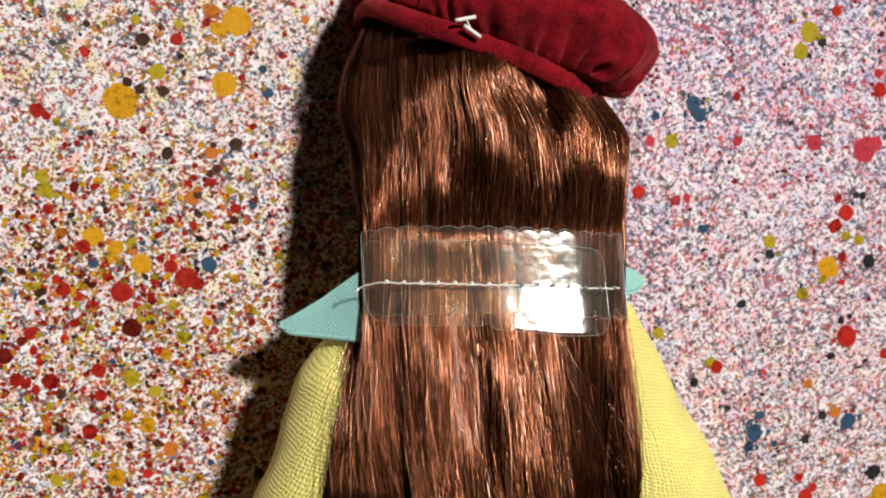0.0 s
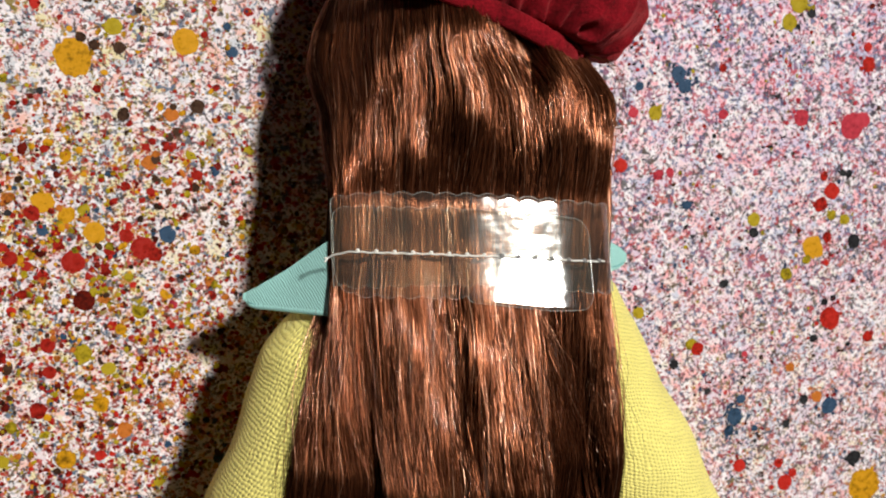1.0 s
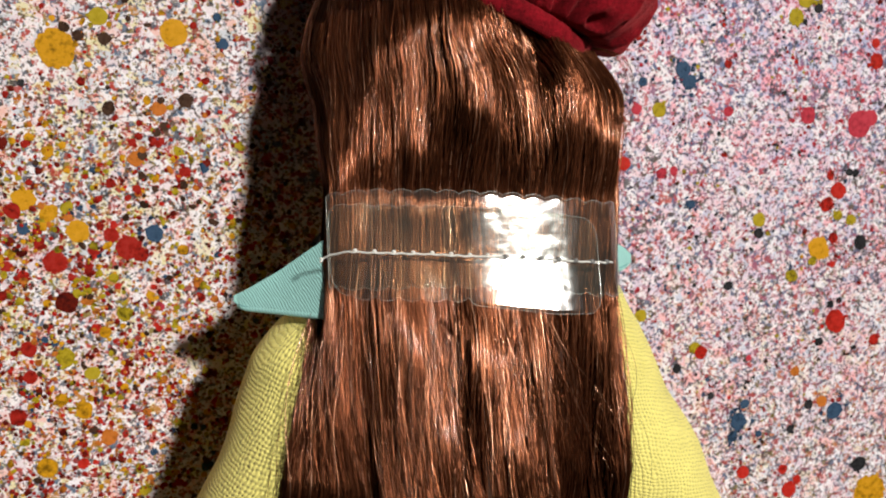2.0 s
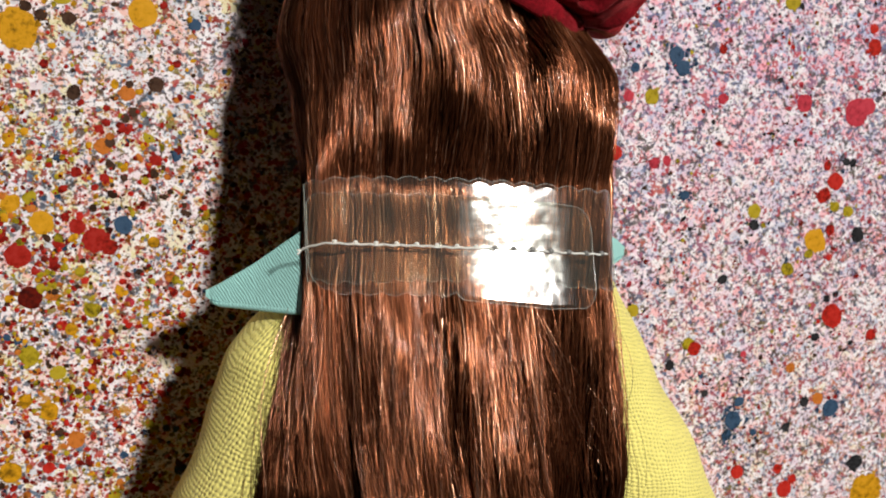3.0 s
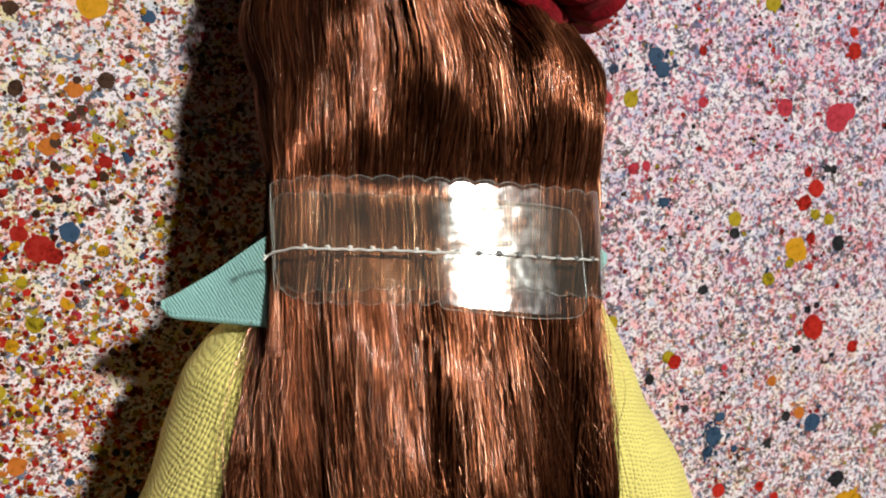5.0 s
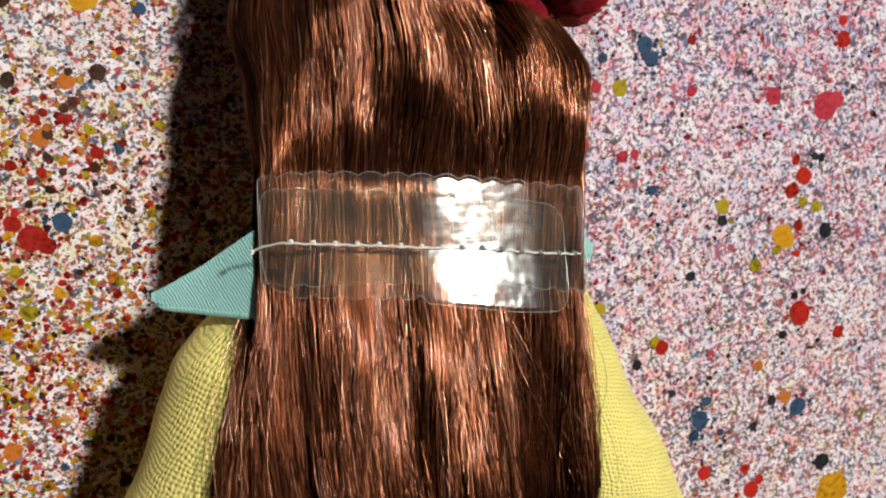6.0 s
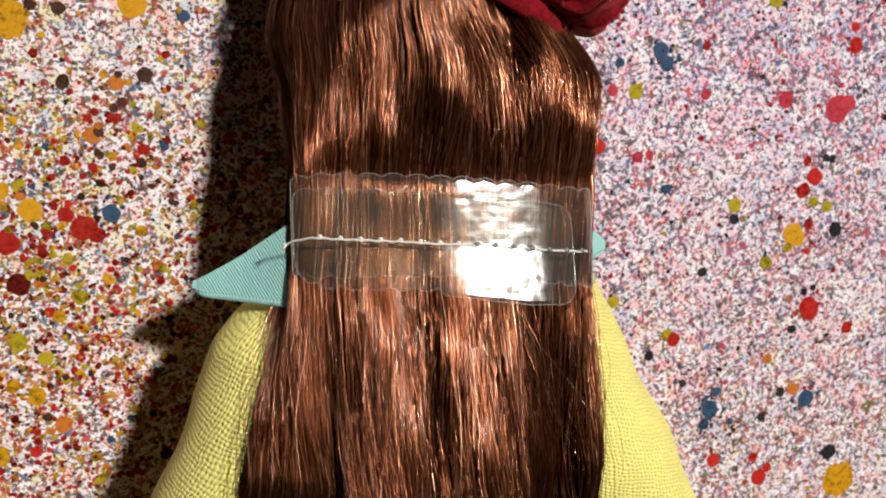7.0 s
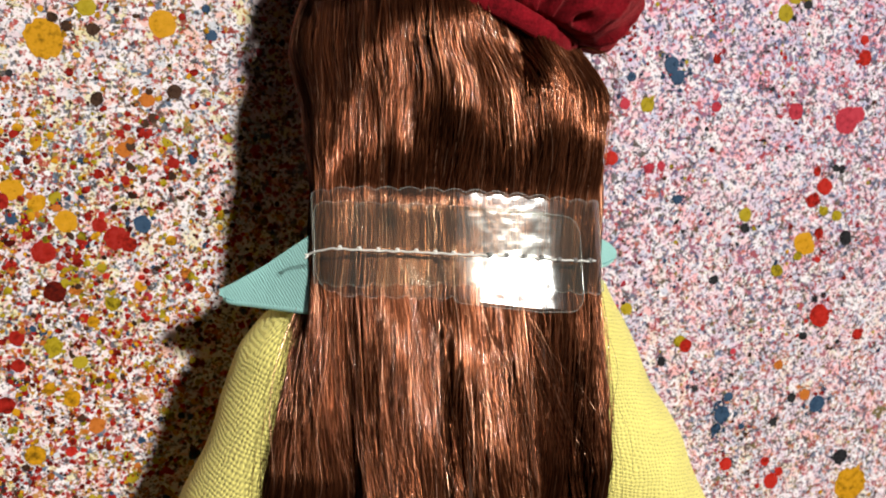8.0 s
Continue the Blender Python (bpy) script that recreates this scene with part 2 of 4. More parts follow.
FILM = film_material("clear_film", 0.072, 0.012)
FILM_EDGE = film_material("film_edge", 0.25, 0.26)
THREAD = plain("white_thread", (0.74, 0.74, 0.68), 0.5, 0.1, 2000)
SHADED_STITCH = plain("shaded_stitch", (0.16, 0.16, 0.15), 0.3, 0.2, 2500)
WALL = plain("white_plaster", (0.36, 0.34, 0.31), 0.9, 0.06, 6, 0.001)
BOARDS = plain("floor_wood", (0.16, 0.10, 0.06), 0.6, 0.25, 8)
TIMBER = plain("table_wood", (0.30, 0.20, 0.12), 0.6, 0.2, 20)
NYLON = plain("white_nylon", (0.80, 0.76, 0.72), 0.4, 0.05)


# ---- building helpers ----
def mesh_of(name, verts, quads, mats, uvs=None, slots=None, smooth=True):
    """A mesh from arrays of corners and four-sided faces."""
    verts, quads = np.asarray(verts, np.float32).reshape(-1, 3), np.asarray(quads, np.int32).reshape(-1, 4)
    me = bpy.data.meshes.new(name)
    me.vertices.add(len(verts))
    me.vertices.foreach_set("co", verts.ravel())
    me.loops.add(quads.size)
    me.loops.foreach_set("vertex_index", quads.ravel())
    me.polygons.add(len(quads))
    me.polygons.foreach_set("loop_start", np.arange(0, quads.size, 4, dtype=np.int32))
    for mat in mats:
        me.materials.append(mat)
    if slots is not None:
        me.polygons.foreach_set("material_index", np.asarray(slots, np.int32))
    me.polygons.foreach_set("use_smooth", np.full(len(quads), smooth, dtype=bool))
    if uvs is not None:
        layer = me.uv_layers.new(name="UVMap")
        layer.data.foreach_set("uv", np.asarray(uvs, np.float32)[quads.ravel()].ravel())
    me.update(calc_edges=True)
    me.validate()
    return me


def grid_faces(nu, nv, round_u=False, start=0):
    """Faces of a sheet of nu by nv corners, counted row by row along u."""
    cols = nu if round_u else nu - 1
    j, i = np.meshgrid(np.arange(nv - 1), np.arange(cols), indexing="ij")
    k = (i + 1) % nu
    return start + np.stack([j * nu + i, j * nu + k, (j + 1) * nu + k, (j + 1) * nu + i], -1).reshape(-1, 4)


def hang(ob, parent, label=""):
    if parent:
        ob.parent = parent
    return tagged(ob, label)


def part(name, data, parent, label=""):
    return hang(new(name, data), parent, label)


def sheet(points, thick):
    """A sheet with real thickness out of a grid of points (rows, columns, 3): both faces and the rim."""
    pts = np.asarray(points)
    nv, nu = pts.shape[:2]
    du, dv = np.gradient(pts, axis=1), np.gradient(pts, axis=0)
    nrm = np.cross(du, dv)
    nrm /= np.linalg.norm(nrm, axis=-1, keepdims=True) + 1e-12
    nrm *= np.where(nrm[..., 2:].mean() < 0, -1, 1)
    verts = np.concatenate([(pts + nrm * thick / 2).reshape(-1, 3), (pts - nrm * thick / 2).reshape(-1, 3)])
    top = grid_faces(nu, nv)
    low = grid_faces(nu, nv, start=nu * nv)[:, ::-1]
    rim = np.concatenate([np.arange(nu), np.arange(1, nv) * nu + nu - 1, (nv - 1) * nu + np.arange(nu - 2, -1, -1), np.arange(nv - 2, 0, -1) * nu])
    nxt = np.roll(rim, -1)
    side = np.stack([rim, nxt, nxt + nu * nv, rim + nu * nv], -1)
    return verts, np.concatenate([top, low, side]), len(top) * 2


def tube(path, radius, sides=8):
    """A round cord along a path, closed at both ends by shrinking to a point."""
    p = np.asarray(path, float)
    t = np.gradient(p, axis=0)
    t /= np.linalg.norm(t, axis=1, keepdims=True) + 1e-12
    up = np.where(np.abs(t[:, 2:]) > 0.9, (1.0, 0.0, 0.0), (0.0, 0.0, 1.0))
    a = np.cross(t, up)
    a /= np.linalg.norm(a, axis=1, keepdims=True)
    b = np.cross(t, a)
    r = np.broadcast_to(np.asarray(radius, float), (len(p),)).copy()
    p, a, b = np.concatenate([p[:1], p, p[-1:]]), np.concatenate([a[:1], a, a[-1:]]), np.concatenate([b[:1], b, b[-1:]])
    r = np.concatenate([[1e-6], r, [1e-6]])
    w = np.arange(sides) * 2 * math.pi / sides
    ring = np.cos(w)[None, :, None] * a[:, None] + np.sin(w)[None, :, None] * b[:, None]
    return (p[:, None] + ring * r[:, None, None]).reshape(-1, 3), grid_faces(sides, len(p), True)


def box(x0, y0, z0, x1, y1, z1, bevel=0.0):
    bm = bmesh.new()
    bmesh.ops.create_cube(bm, size=1.0)
    for v in bm.verts:
        v.co = ((x0 + x1) / 2 + v.co.x * (x1 - x0), (y0 + y1) / 2 + v.co.y * (y1 - y0), (z0 + z1) / 2 + v.co.z * (z1 - z0))
    if bevel:
        bmesh.ops.bevel(bm, geom=bm.edges[:], offset=bevel, segments=2, affect="EDGES", profile=0.5)
    return bm


def solid(name, bm, mat):
    me = bpy.data.meshes.new(name)
    bm.to_mesh(me)
    bm.free()
    me.materials.append(mat)
    return me


# ---- the room ----
FLOOR, TOP = -0.74, 1.66
X0, X1, Y0, Y1 = -1.8, 2.2, -1.8, 2.2
HOLE = (0.20, 0.42, 0.96, 1.18)


def room():
    tagged(new("floor", solid("floor", box(X0, Y0, FLOOR - 0.1, X1, Y1, FLOOR), BOARDS)), "plain brown wooden floor of the room", "floor", kind="structure")
    for name, b in (("wall_north", (X0, Y1, FLOOR, X1, Y1 + 0.1, TOP)), ("wall_south", (X0, Y0 - 0.1, FLOOR, X1, Y0, TOP)),
                    ("wall_east", (X1, Y0 - 0.1, FLOOR, X1 + 0.1, Y1 + 0.1, TOP)), ("wall_west", (X0 - 0.1, Y0 - 0.1, FLOOR, X0, Y1 + 0.1, TOP))):
        tagged(new(name, solid(name, box(*b), WALL)), "plain pale plaster wall of the room", "wall", kind="structure")
    hx0, hy0, hx1, hy1 = HOLE
    bm = bmesh.new()
    for b in ((X0 - 0.1, Y0 - 0.1, hx0, Y1 + 0.1), (hx1, Y0 - 0.1, X1 + 0.1, Y1 + 0.1), (hx0, Y0 - 0.1, hx1, hy0), (hx0, hy1, hx1, Y1 + 0.1)):
        piece = solid("piece", box(b[0], b[1], TOP, b[2], b[3], TOP + 0.10), WALL)
        bm.from_mesh(piece)
        bpy.data.meshes.remove(piece)
    tagged(new("ceiling", solid("ceiling", bm, WALL)), "plain pale ceiling with an open roof window", "ceiling", kind="structure")


room()


# ---- the work table and its paint ----
def work_table():
    table = tagged(new("work_table"), "work table with a white top splattered with coloured paint", "table")
    top = part("table_top", solid("table_top", box(-0.40, -0.34, -0.022, 0.44, 0.30, 0.0, 0.002), SPLATTER), table, "white board covered with specks of coloured paint")
    leg = solid("leg", box(-0.025, -0.025, FLOOR, 0.025, 0.025, -0.022, 0.003), TIMBER)
    for x in (-0.35, 0.39):
        for y in (-0.29, 0.25):
            part("leg", leg, table).location = (x, y, 0)
    return table, top


def drop_mesh(name, mat, seed):
    """A flat round drop of dried paint of radius 1, with an uneven rim."""
    rng = np.random.default_rng(seed)
    n, w = 48, np.arange(48) * 2 * math.pi / 48
    rim = 1 + sum(rng.normal(0, 0.036 / k ** 0.3) * np.cos(k * w + rng.uniform(0, 6.28)) for k in (2, 3, 4, 5, 7, 9, 11, 14, 17))
    rows = [(1.0, 0.0), (0.97, 0.6), (0.85, 1.0), (0.5, 0.9), (1e-4, 0.85)]
    verts = np.concatenate([np.stack([np.cos(w) * rim * r, np.sin(w) * rim * r, np.full(n, h)], -1) for r, h in rows])
    return mesh_of(name, verts, grid_faces(n, len(rows), True), [mat])


DROPS = {name: drop_material(name + "_paint", colour) for name, colour in (
    ("ochre", (0.54, 0.26, 0.008)), ("olive", (0.36, 0.27, 0.012)), ("orange", (0.47, 0.14, 0.02)), ("red", (0.30, 0.013, 0.007)),
    ("scarlet", (0.42, 0.018, 0.010)), ("pink", (0.44, 0.035, 0.055)), ("brown", (0.055, 0.026, 0.014)), ("maroon", (0.13, 0.008, 0.003)),
    ("black", (0.022, 0.022, 0.024)), ("blue", (0.030, 0.065, 0.12)))}
# place and radius in millimetres
PLACES = []
PLACES.append(("ochre", [(-87.0, 38.4, 4.2), (-62.2, 42.6, 3.2), (-58.6, 57.9, 3.8), (-63.0, 55.9, 1.9), (-94.9, 5.4, 2.4), (-83.9, -1.9, 2.6), (-92.5, -57.1, 2.5), (-84.0, -43.7, 2.1), (-89.9, 2.2, 2.0), (109.6, -9.6, 3.4), (133.8, -83.2, 5.6)]))
PLACES.append(("olive", [(-78.1, 45.5, 2.1), (-106.0, 20.4, 1.8), (-105.4, 17.1, 1.8), (-87.6, -30.9, 2.2), (-74.4, -21.3, 1.8), (-81.9, -35.0, 1.7), (-104.4, -48.3, 1.5), (-106.8, -56.6, 1.6), (-82.6, 57.9, 1.2), (-72.7, 57.1, 1.1), (99.3, 58.1, 2.9), (96.8, 52.7, 2.3), (58.3, 27.7, 2.0), (101.5, -17.1, 1.9), (56.3, -26.7, 1.7), (72.9, -36.4, 1.8), (90.0, -1.3, 2.0), (114.8, -0.4, 1.5), (119.2, -1.7, 1.7), (107.8, -13.1, 1.3), (-63.2, -48.0, 1.0), (-76.5, -12.7, 1.2), (-71.0, -64.4, 1.3), (-101.9, 33.5, 1.0)]))
PLACES.append(("orange", [(-64.6, 60.2, 2.0), (-65.8, 25.7, 1.7), (-78.7, -50.6, 2.1), (114.8, -54.1, 1.7), (-108.6, -40.2, 1.1), (-57.9, -14.3, 1.3), (105.1, -44.7, 1.5), (-71.0, 14.5, 1.8), (-41.9, 58.7, 1.1)]))
PLACES.append(("red", [(-73.2, 53.3, 1.6), (-106.2, 36.2, 1.7), (-104.2, 34.9, 1.1), (-88.9, -8.8, 2.6), (-97.3, 2.8, 1.8), (-110.7, -18.3, 1.7), (-73.1, -5.8, 2.8), (-76.8, -2.8, 1.8), (-70.4, -7.4, 1.8), (-76.6, 8.9, 1.2), (-105.0, 12.4, 1.3), (-114.6, -29.9, 1.8), (-112.7, -31.1, 1.4), (-106.8, -30.9, 2.1), (-110.4, -32.7, 1.2), (-95.3, -28.6, 1.9), (-95.2, -35.2, 1.6), (-98.1, -44.6, 2.0), (-92.3, -1.4, 1.2), (-99.0, -9.6, 1.3), (-102.6, -7.6, 1.7)]))
PLACES.append(("scarlet", [(-95.8, -11.9, 1.3), (-84.6, -56.7, 1.4), (-80.7, -24.5, 1.2), (-104.0, -5.1, 1.2), (-102.9, -20.1, 1.1), (-94.6, 50.1, 1.2), (-66.0, 57.5, 1.1), (114.3, 6.5, 2.4), (111.0, 2.7, 2.2), (111.4, 10.7, 1.3), (117.0, -30.6, 3.3), (123.0, 42.0, 2.2), (107.4, 64.0, 1.6), (74.9, -37.7, 2.0), (90.7, -73.5, 2.1), (103.6, -73.7, 1.5), (106.2, -79.9, 2.5), (108.6, -77.2, 1.5), (49.0, 13.8, 1.9), (113.9, -6.6, 1.5), (77.5, 39.9, 1.2), (114.4, -14.2, 0.9), (130.4, -36.6, 1.8), (122.2, 46.8, 1.3)]))
PLACES.append(("pink", [(102.7, 27.0, 2.4), (119.2, 24.9, 3.7), (122.4, 26.5, 2.4), (60.1, 11.2, 1.5), (63.5, 11.9, 1.2), (51.9, 27.8, 1.5), (78.4, 27.6, 1.4), (89.9, -40.0, 0.9), (-66.6, -19.8, 1.1)]))
PLACES.append(("brown", [(-81.2, 53.2, 1.7), (-85.2, 43.0, 1.2), (-82.3, 41.3, 1.3), (-76.9, 40.8, 1.5), (-76.5, 25.7, 1.5), (-59.8, 27.7, 1.8), (-65.3, 27.6, 0.8), (-64.5, 21.8, 1.1), (-66.4, 20.4, 1.0), (-69.6, 15.2, 1.1), (-94.0, 56.7, 0.9), (-72.4, 49.3, 0.8), (-76.8, 56.2, 0.8), (-54.6, 1.5, 0.7), (-59.7, -27.6, 0.9)]))
PLACES.append(("maroon", [(-86.8, -18.1, 2.5), (-117.1, -23.7, 2.1), (-56.3, -36.2, 1.3)]))
PLACES.append(("black", [(122.9, -8.1, 2.1), (129.2, -74.1, 2.4), (81.9, -19.3, 1.4), (67.9, -41.9, 1.4), (78.9, -50.3, 1.1), (117.6, -24.6, 1.0), (114.8, -25.7, 1.1), (112.1, -36.4, 1.3), (110.4, -54.7, 1.5), (105.1, -61.7, 1.3), (90.2, -5.0, 1.5), (117.3, 11.7, 1.1), (119.4, 11.4, 1.1), (103.4, 55.3, 1.4), (-94.3, 30.8, 0.8), (-107.6, -10.6, 0.9), (-102.5, 3.0, 0.8)]))
PLACES.append(("blue", [(-67.4, -2.6, 2.1), (-95.3, -1.2, 1.3), (64.5, 38.1, 2.2), (66.5, 35.0, 2.1), (89.7, -53.3, 1.5), (88.1, -58.4, 2.6), (86.5, -62.6, 1.7), (119.2, -57.1, 2.5), (-51.5, 40.5, 1.3), (-52.7, 46.4, 1.0), (-91.8, -26.6, 0.8), (53.3, 34.7, 1.2), (69.1, 3.0, 1.4), (94.8, -62.4, 1.1), (-109.1, -2.8, 0.8)]))


def paint_drops(top):
    rng = np.random.default_rng(5)
    for k, (name, places) in enumerate(PLACES):
        shapes = [drop_mesh("paint_drop", DROPS[name], 10 * k + n) for n in range(5)]
        for n, (x, y, r) in enumerate(places):
            ob = part("paint_drop", shapes[n % 5], top)
            ob.location = (x / 1000, y / 1000, 0.000005 * (n + 3 * k))
            ob.rotation_euler = (0, 0, rng.uniform(0, 6.28))
            ob.scale = (r / 1000 * rng.uniform(0.95, 1.08), r / 1000 * rng.uniform(0.90, 1.02), 0.00005)


def speck_mesh(name, rows, rng):
    """Many small flat drops in one mesh: rows of x, y, radius and the place of their paint in the list."""
    x, y, r, slot = (np.array([row[k] for row in rows]) for k in range(4))
    n, sides = len(rows), 12
    w = np.arange(sides) * 2 * math.pi / sides
    rim = 1 + sum(rng.normal(0, 0.065, (n, 1)) * np.cos(k * w + rng.uniform(0, 6.28, (n, 1))) for k in (2, 3, 4, 5))
    long, turn = rng.uniform(0.90, 1.22, (n, 1)), rng.uniform(0, 3.14, (n, 1))
    a, b = np.cos(w) * rim * long, np.sin(w) * rim / long
    flat = np.stack([a * np.cos(turn) - b * np.sin(turn), a * np.sin(turn) + b * np.cos(turn)], -1) * r[:, None, None]
    base = rng.uniform(0.00001, 0.00026, n)[:, None]
    rings = [np.concatenate([flat * f + np.stack([x, y], -1)[:, None], np.broadcast_to((base + h)[..., None], (n, sides, 1))], -1) for f, h in ((1.0, 0.0), (0.8, 0.00003), (0.001, 0.00003))]
    verts = np.stack(rings, 1).reshape(-1, 3)
    faces = np.concatenate([grid_faces(sides, 3, True, start=i * sides * 3) for i in range(n)])
    return mesh_of(name, verts, faces, list(DROPS.values()), slots=np.repeat(slot.astype(int), sides * 2))


def paint_specks(top):
    """The countless smaller specks: a loose sprinkle, thicker clusters, and splashes round the large drops."""
    rng = np.random.default_rng(12)
    names = list(DROPS)
    warm = [names.index(c) for c in ("red", "red", "red", "scarlet", "maroon", "olive", "olive", "orange", "brown", "brown", "blue", "ochre", "ochre")]
    cool = [names.index(c) for c in ("pink", "pink", "scarlet", "red", "black", "black", "brown", "olive", "blue", "blue", "maroon")]
    rows = []
    large = np.array([(x, y, r, names.index(name)) for name, places in PLACES for x, y, r in places if r > 1.3])

    def speck(x, y, r, slot):
        inside = np.hypot(large[:, 0] - x * 1000, large[:, 1] - y * 1000) < large[:, 2] + 150 * r
        if -0.19 < x < 0.19 and -0.13 < y < 0.11 and not np.any(inside & (large[:, 3] != slot)):
            rows.append((x, y, r, slot))

    for _ in range(6500):
        x, y = rng.uniform(-0.15, 0.17), rng.uniform(-0.115, 0.09)
        warmth = np.clip(0.5 - 9 * x, 0, 1)
        slot = rng.choice(warm) if rng.uniform() < warmth else rng.choice(cool)
        if rng.uniform() < 0.40 + 0.60 * warmth:
            speck(x, y, np.clip(rng.lognormal(math.log(0.00030), 0.45), 0.00016, 0.0011) * (0.82 + 0.18 * warmth), slot)
    # a rusty shower in the lower corner of the warm side
    rusty = [names.index(c) for c in ("red", "red", "maroon", "orange", "orange", "ochre", "brown", "olive", "scarlet")]
    for _ in range(6500):
        x, y = rng.uniform(-0.150, -0.020), rng.uniform(-0.110, 0.030)
        if rng.uniform() < np.clip(-10 * (x + 0.03) - 14 * (y - 0.012), 0.05, 1):
            speck(x, y, np.clip(rng.lognormal(math.log(0.00033), 0.42), 0.00018, 0.0010), rng.choice(rusty))
    # clusters low on the warm side
    for _ in range(420):
        cx, cy, spread = rng.uniform(-0.135, -0.035), rng.uniform(-0.100, 0.020), rng.uniform(0.0015, 0.006)
        main = rng.choice(warm)
        for _ in range(rng.integers(4, 12)):
            slot = main if rng.uniform() < 0.6 else rng.choice(warm)
            speck(cx + rng.normal(0, spread), cy + rng.normal(0, spread), np.clip(rng.lognormal(math.log(0.00045), 0.45), 0.0002, 0.0014), slot)
    # pink and blue clusters on the cool side
    for _ in range(120):
        cx, cy, spread = rng.uniform(0.040, 0.145), rng.uniform(-0.09, 0.075), rng.uniform(0.001, 0.005)
        main = rng.choice(cool)
        for _ in range(rng.integers(4, 11)):
            slot = main if rng.uniform() < 0.7 else rng.choice(cool)
            speck(cx + rng.normal(0, spread), cy + rng.normal(0, spread), np.clip(rng.lognormal(math.log(0.00032), 0.4), 0.00018, 0.0008), slot)
    for name, places in PLACES:
        for x, y, r in places:
            own = names.index(name)
            crowd = rng.integers(8, 16) if name == "blue" else rng.integers(2, 7)
            for _ in range(crowd if r > 1.2 else 2):
                w, d = rng.uniform(0, 6.28), r * rng.uniform(0.95, 2.0)
                slot = own if rng.uniform() < 0.85 else rng.choice(warm if x < 0 else cool)
                speck((x + d * math.cos(w)) / 1000, (y + d * math.sin(w)) / 1000, min(r / 1000 * rng.uniform(0.10, 0.30), 0.0007), slot)
    tagged(part("paint_specks", speck_mesh("paint_specks", rows, rng), top, "fine flicked specks of paint in many colours"), kind="stuff")


TABLE, TABLETOP = work_table()

# ---- the doll ----
# the beret's axis and the middle of its band
AXIS = Vector((0.345, 0.935, 0.05)).normalized()
SIDEWAYS = (Vector((1, 0, 0)) - AXIS * AXIS.x).normalized()
BACK = AXIS.cross(SIDEWAYS) * -1 if AXIS.cross(SIDEWAYS).z < 0 else AXIS.cross(SIDEWAYS)
CENTRE = Vector((-0.0068, 0.0466, 0.0300))

# outline of the hair along y: left edge, right edge, height of the crest
HL = [(-0.120, -0.0500), (-0.085, -0.0470), (-0.0466, -0.0445), (-0.0313, -0.0418), (-0.0178, -0.0382), (-0.0069, -0.0357), (0.0003, -0.0356), (0.0122, -0.0346),
      (0.0206, -0.0358), (0.0287, -0.0354), (0.0356, -0.0380), (0.0413, -0.0377), (0.0526, -0.0343), (0.060, -0.0300)]
HR = [(-0.120, 0.0300), (-0.085, 0.0265), (-0.0554, 0.0232), (-0.0382, 0.0222), (-0.0216, 0.0216), (-0.0082, 0.0220), (0.0102, 0.0232), (0.0230, 0.0241),
      (0.0280, 0.0257), (0.0343, 0.0238), (0.0374, 0.0205), (0.0450, 0.0180), (0.060, 0.0150)]
HZ = [(-0.120, 0.0850), (-0.085, 0.0850), (-0.050, 0.0795), (-0.027, 0.0738), (-0.017, 0.0710), (-0.010, 0.0687), (0.0, 0.0656), (0.0065, 0.0632), (0.0115, 0.0610),
      (0.0160, 0.0612), (0.0216, 0.0614), (0.0300, 0.0600), (0.0377, 0.0583), (0.0420, 0.0570), (0.0470, 0.0546), (0.060, 0.0480)]


def along(table, y):
    a = np.array(table)
    # eased between the rows, so that the outline has no corners
    return (np.interp(y - 0.003, a[:, 0], a[:, 1]) + np.interp(y, a[:, 0], a[:, 1]) + np.interp(y + 0.003, a[:, 0], a[:, 1])) / 3


def outline(left=3.3, right=3.8, below=0.55):
    """The round of the hair, across -1 to 1 and up to 1, by equal steps of its length: a square left flank, a softer right one."""
    rows, foot = [], np.linspace(0.05, 1, 20)
    for power, sign in ((left, -1), (right, 1)):
        x = np.linspace(0, 0.5 ** (1 / power), 300)
        arc = np.concatenate([np.stack([x, (1 - x ** power) ** (1 / power)], -1), np.stack([(1 - x ** power) ** (1 / power), x], -1)[::-1][1:], np.stack([1 - 0.25 * foot ** 2, -below * foot], -1)])
        rows.append(arc * (sign, 1))
    curve = np.concatenate([rows[0][::-1], rows[1][1:]])
    run = np.concatenate([[0], np.cumsum(np.linalg.norm(np.diff(curve * (0.030, 0.022), axis=0), axis=1))])
    share = np.linspace(0, 1, 1500)
    curve = np.stack([np.interp(share, run / run[-1], curve[:, k]) for k in (0, 1)], -1)
    flat = np.gradient(curve * (0.030, 0.022), axis=0)
    out = np.stack([-flat[:, 1], 0 * share, flat[:, 0]], -1)
    return share, curve, out / np.linalg.norm(out, axis=1, keepdims=True)


ROUND_SHARE, ROUND_CURVE, ROUND_OUT = outline()
LOW_CURVE = outline(left=1.5, below=0.3)[1]

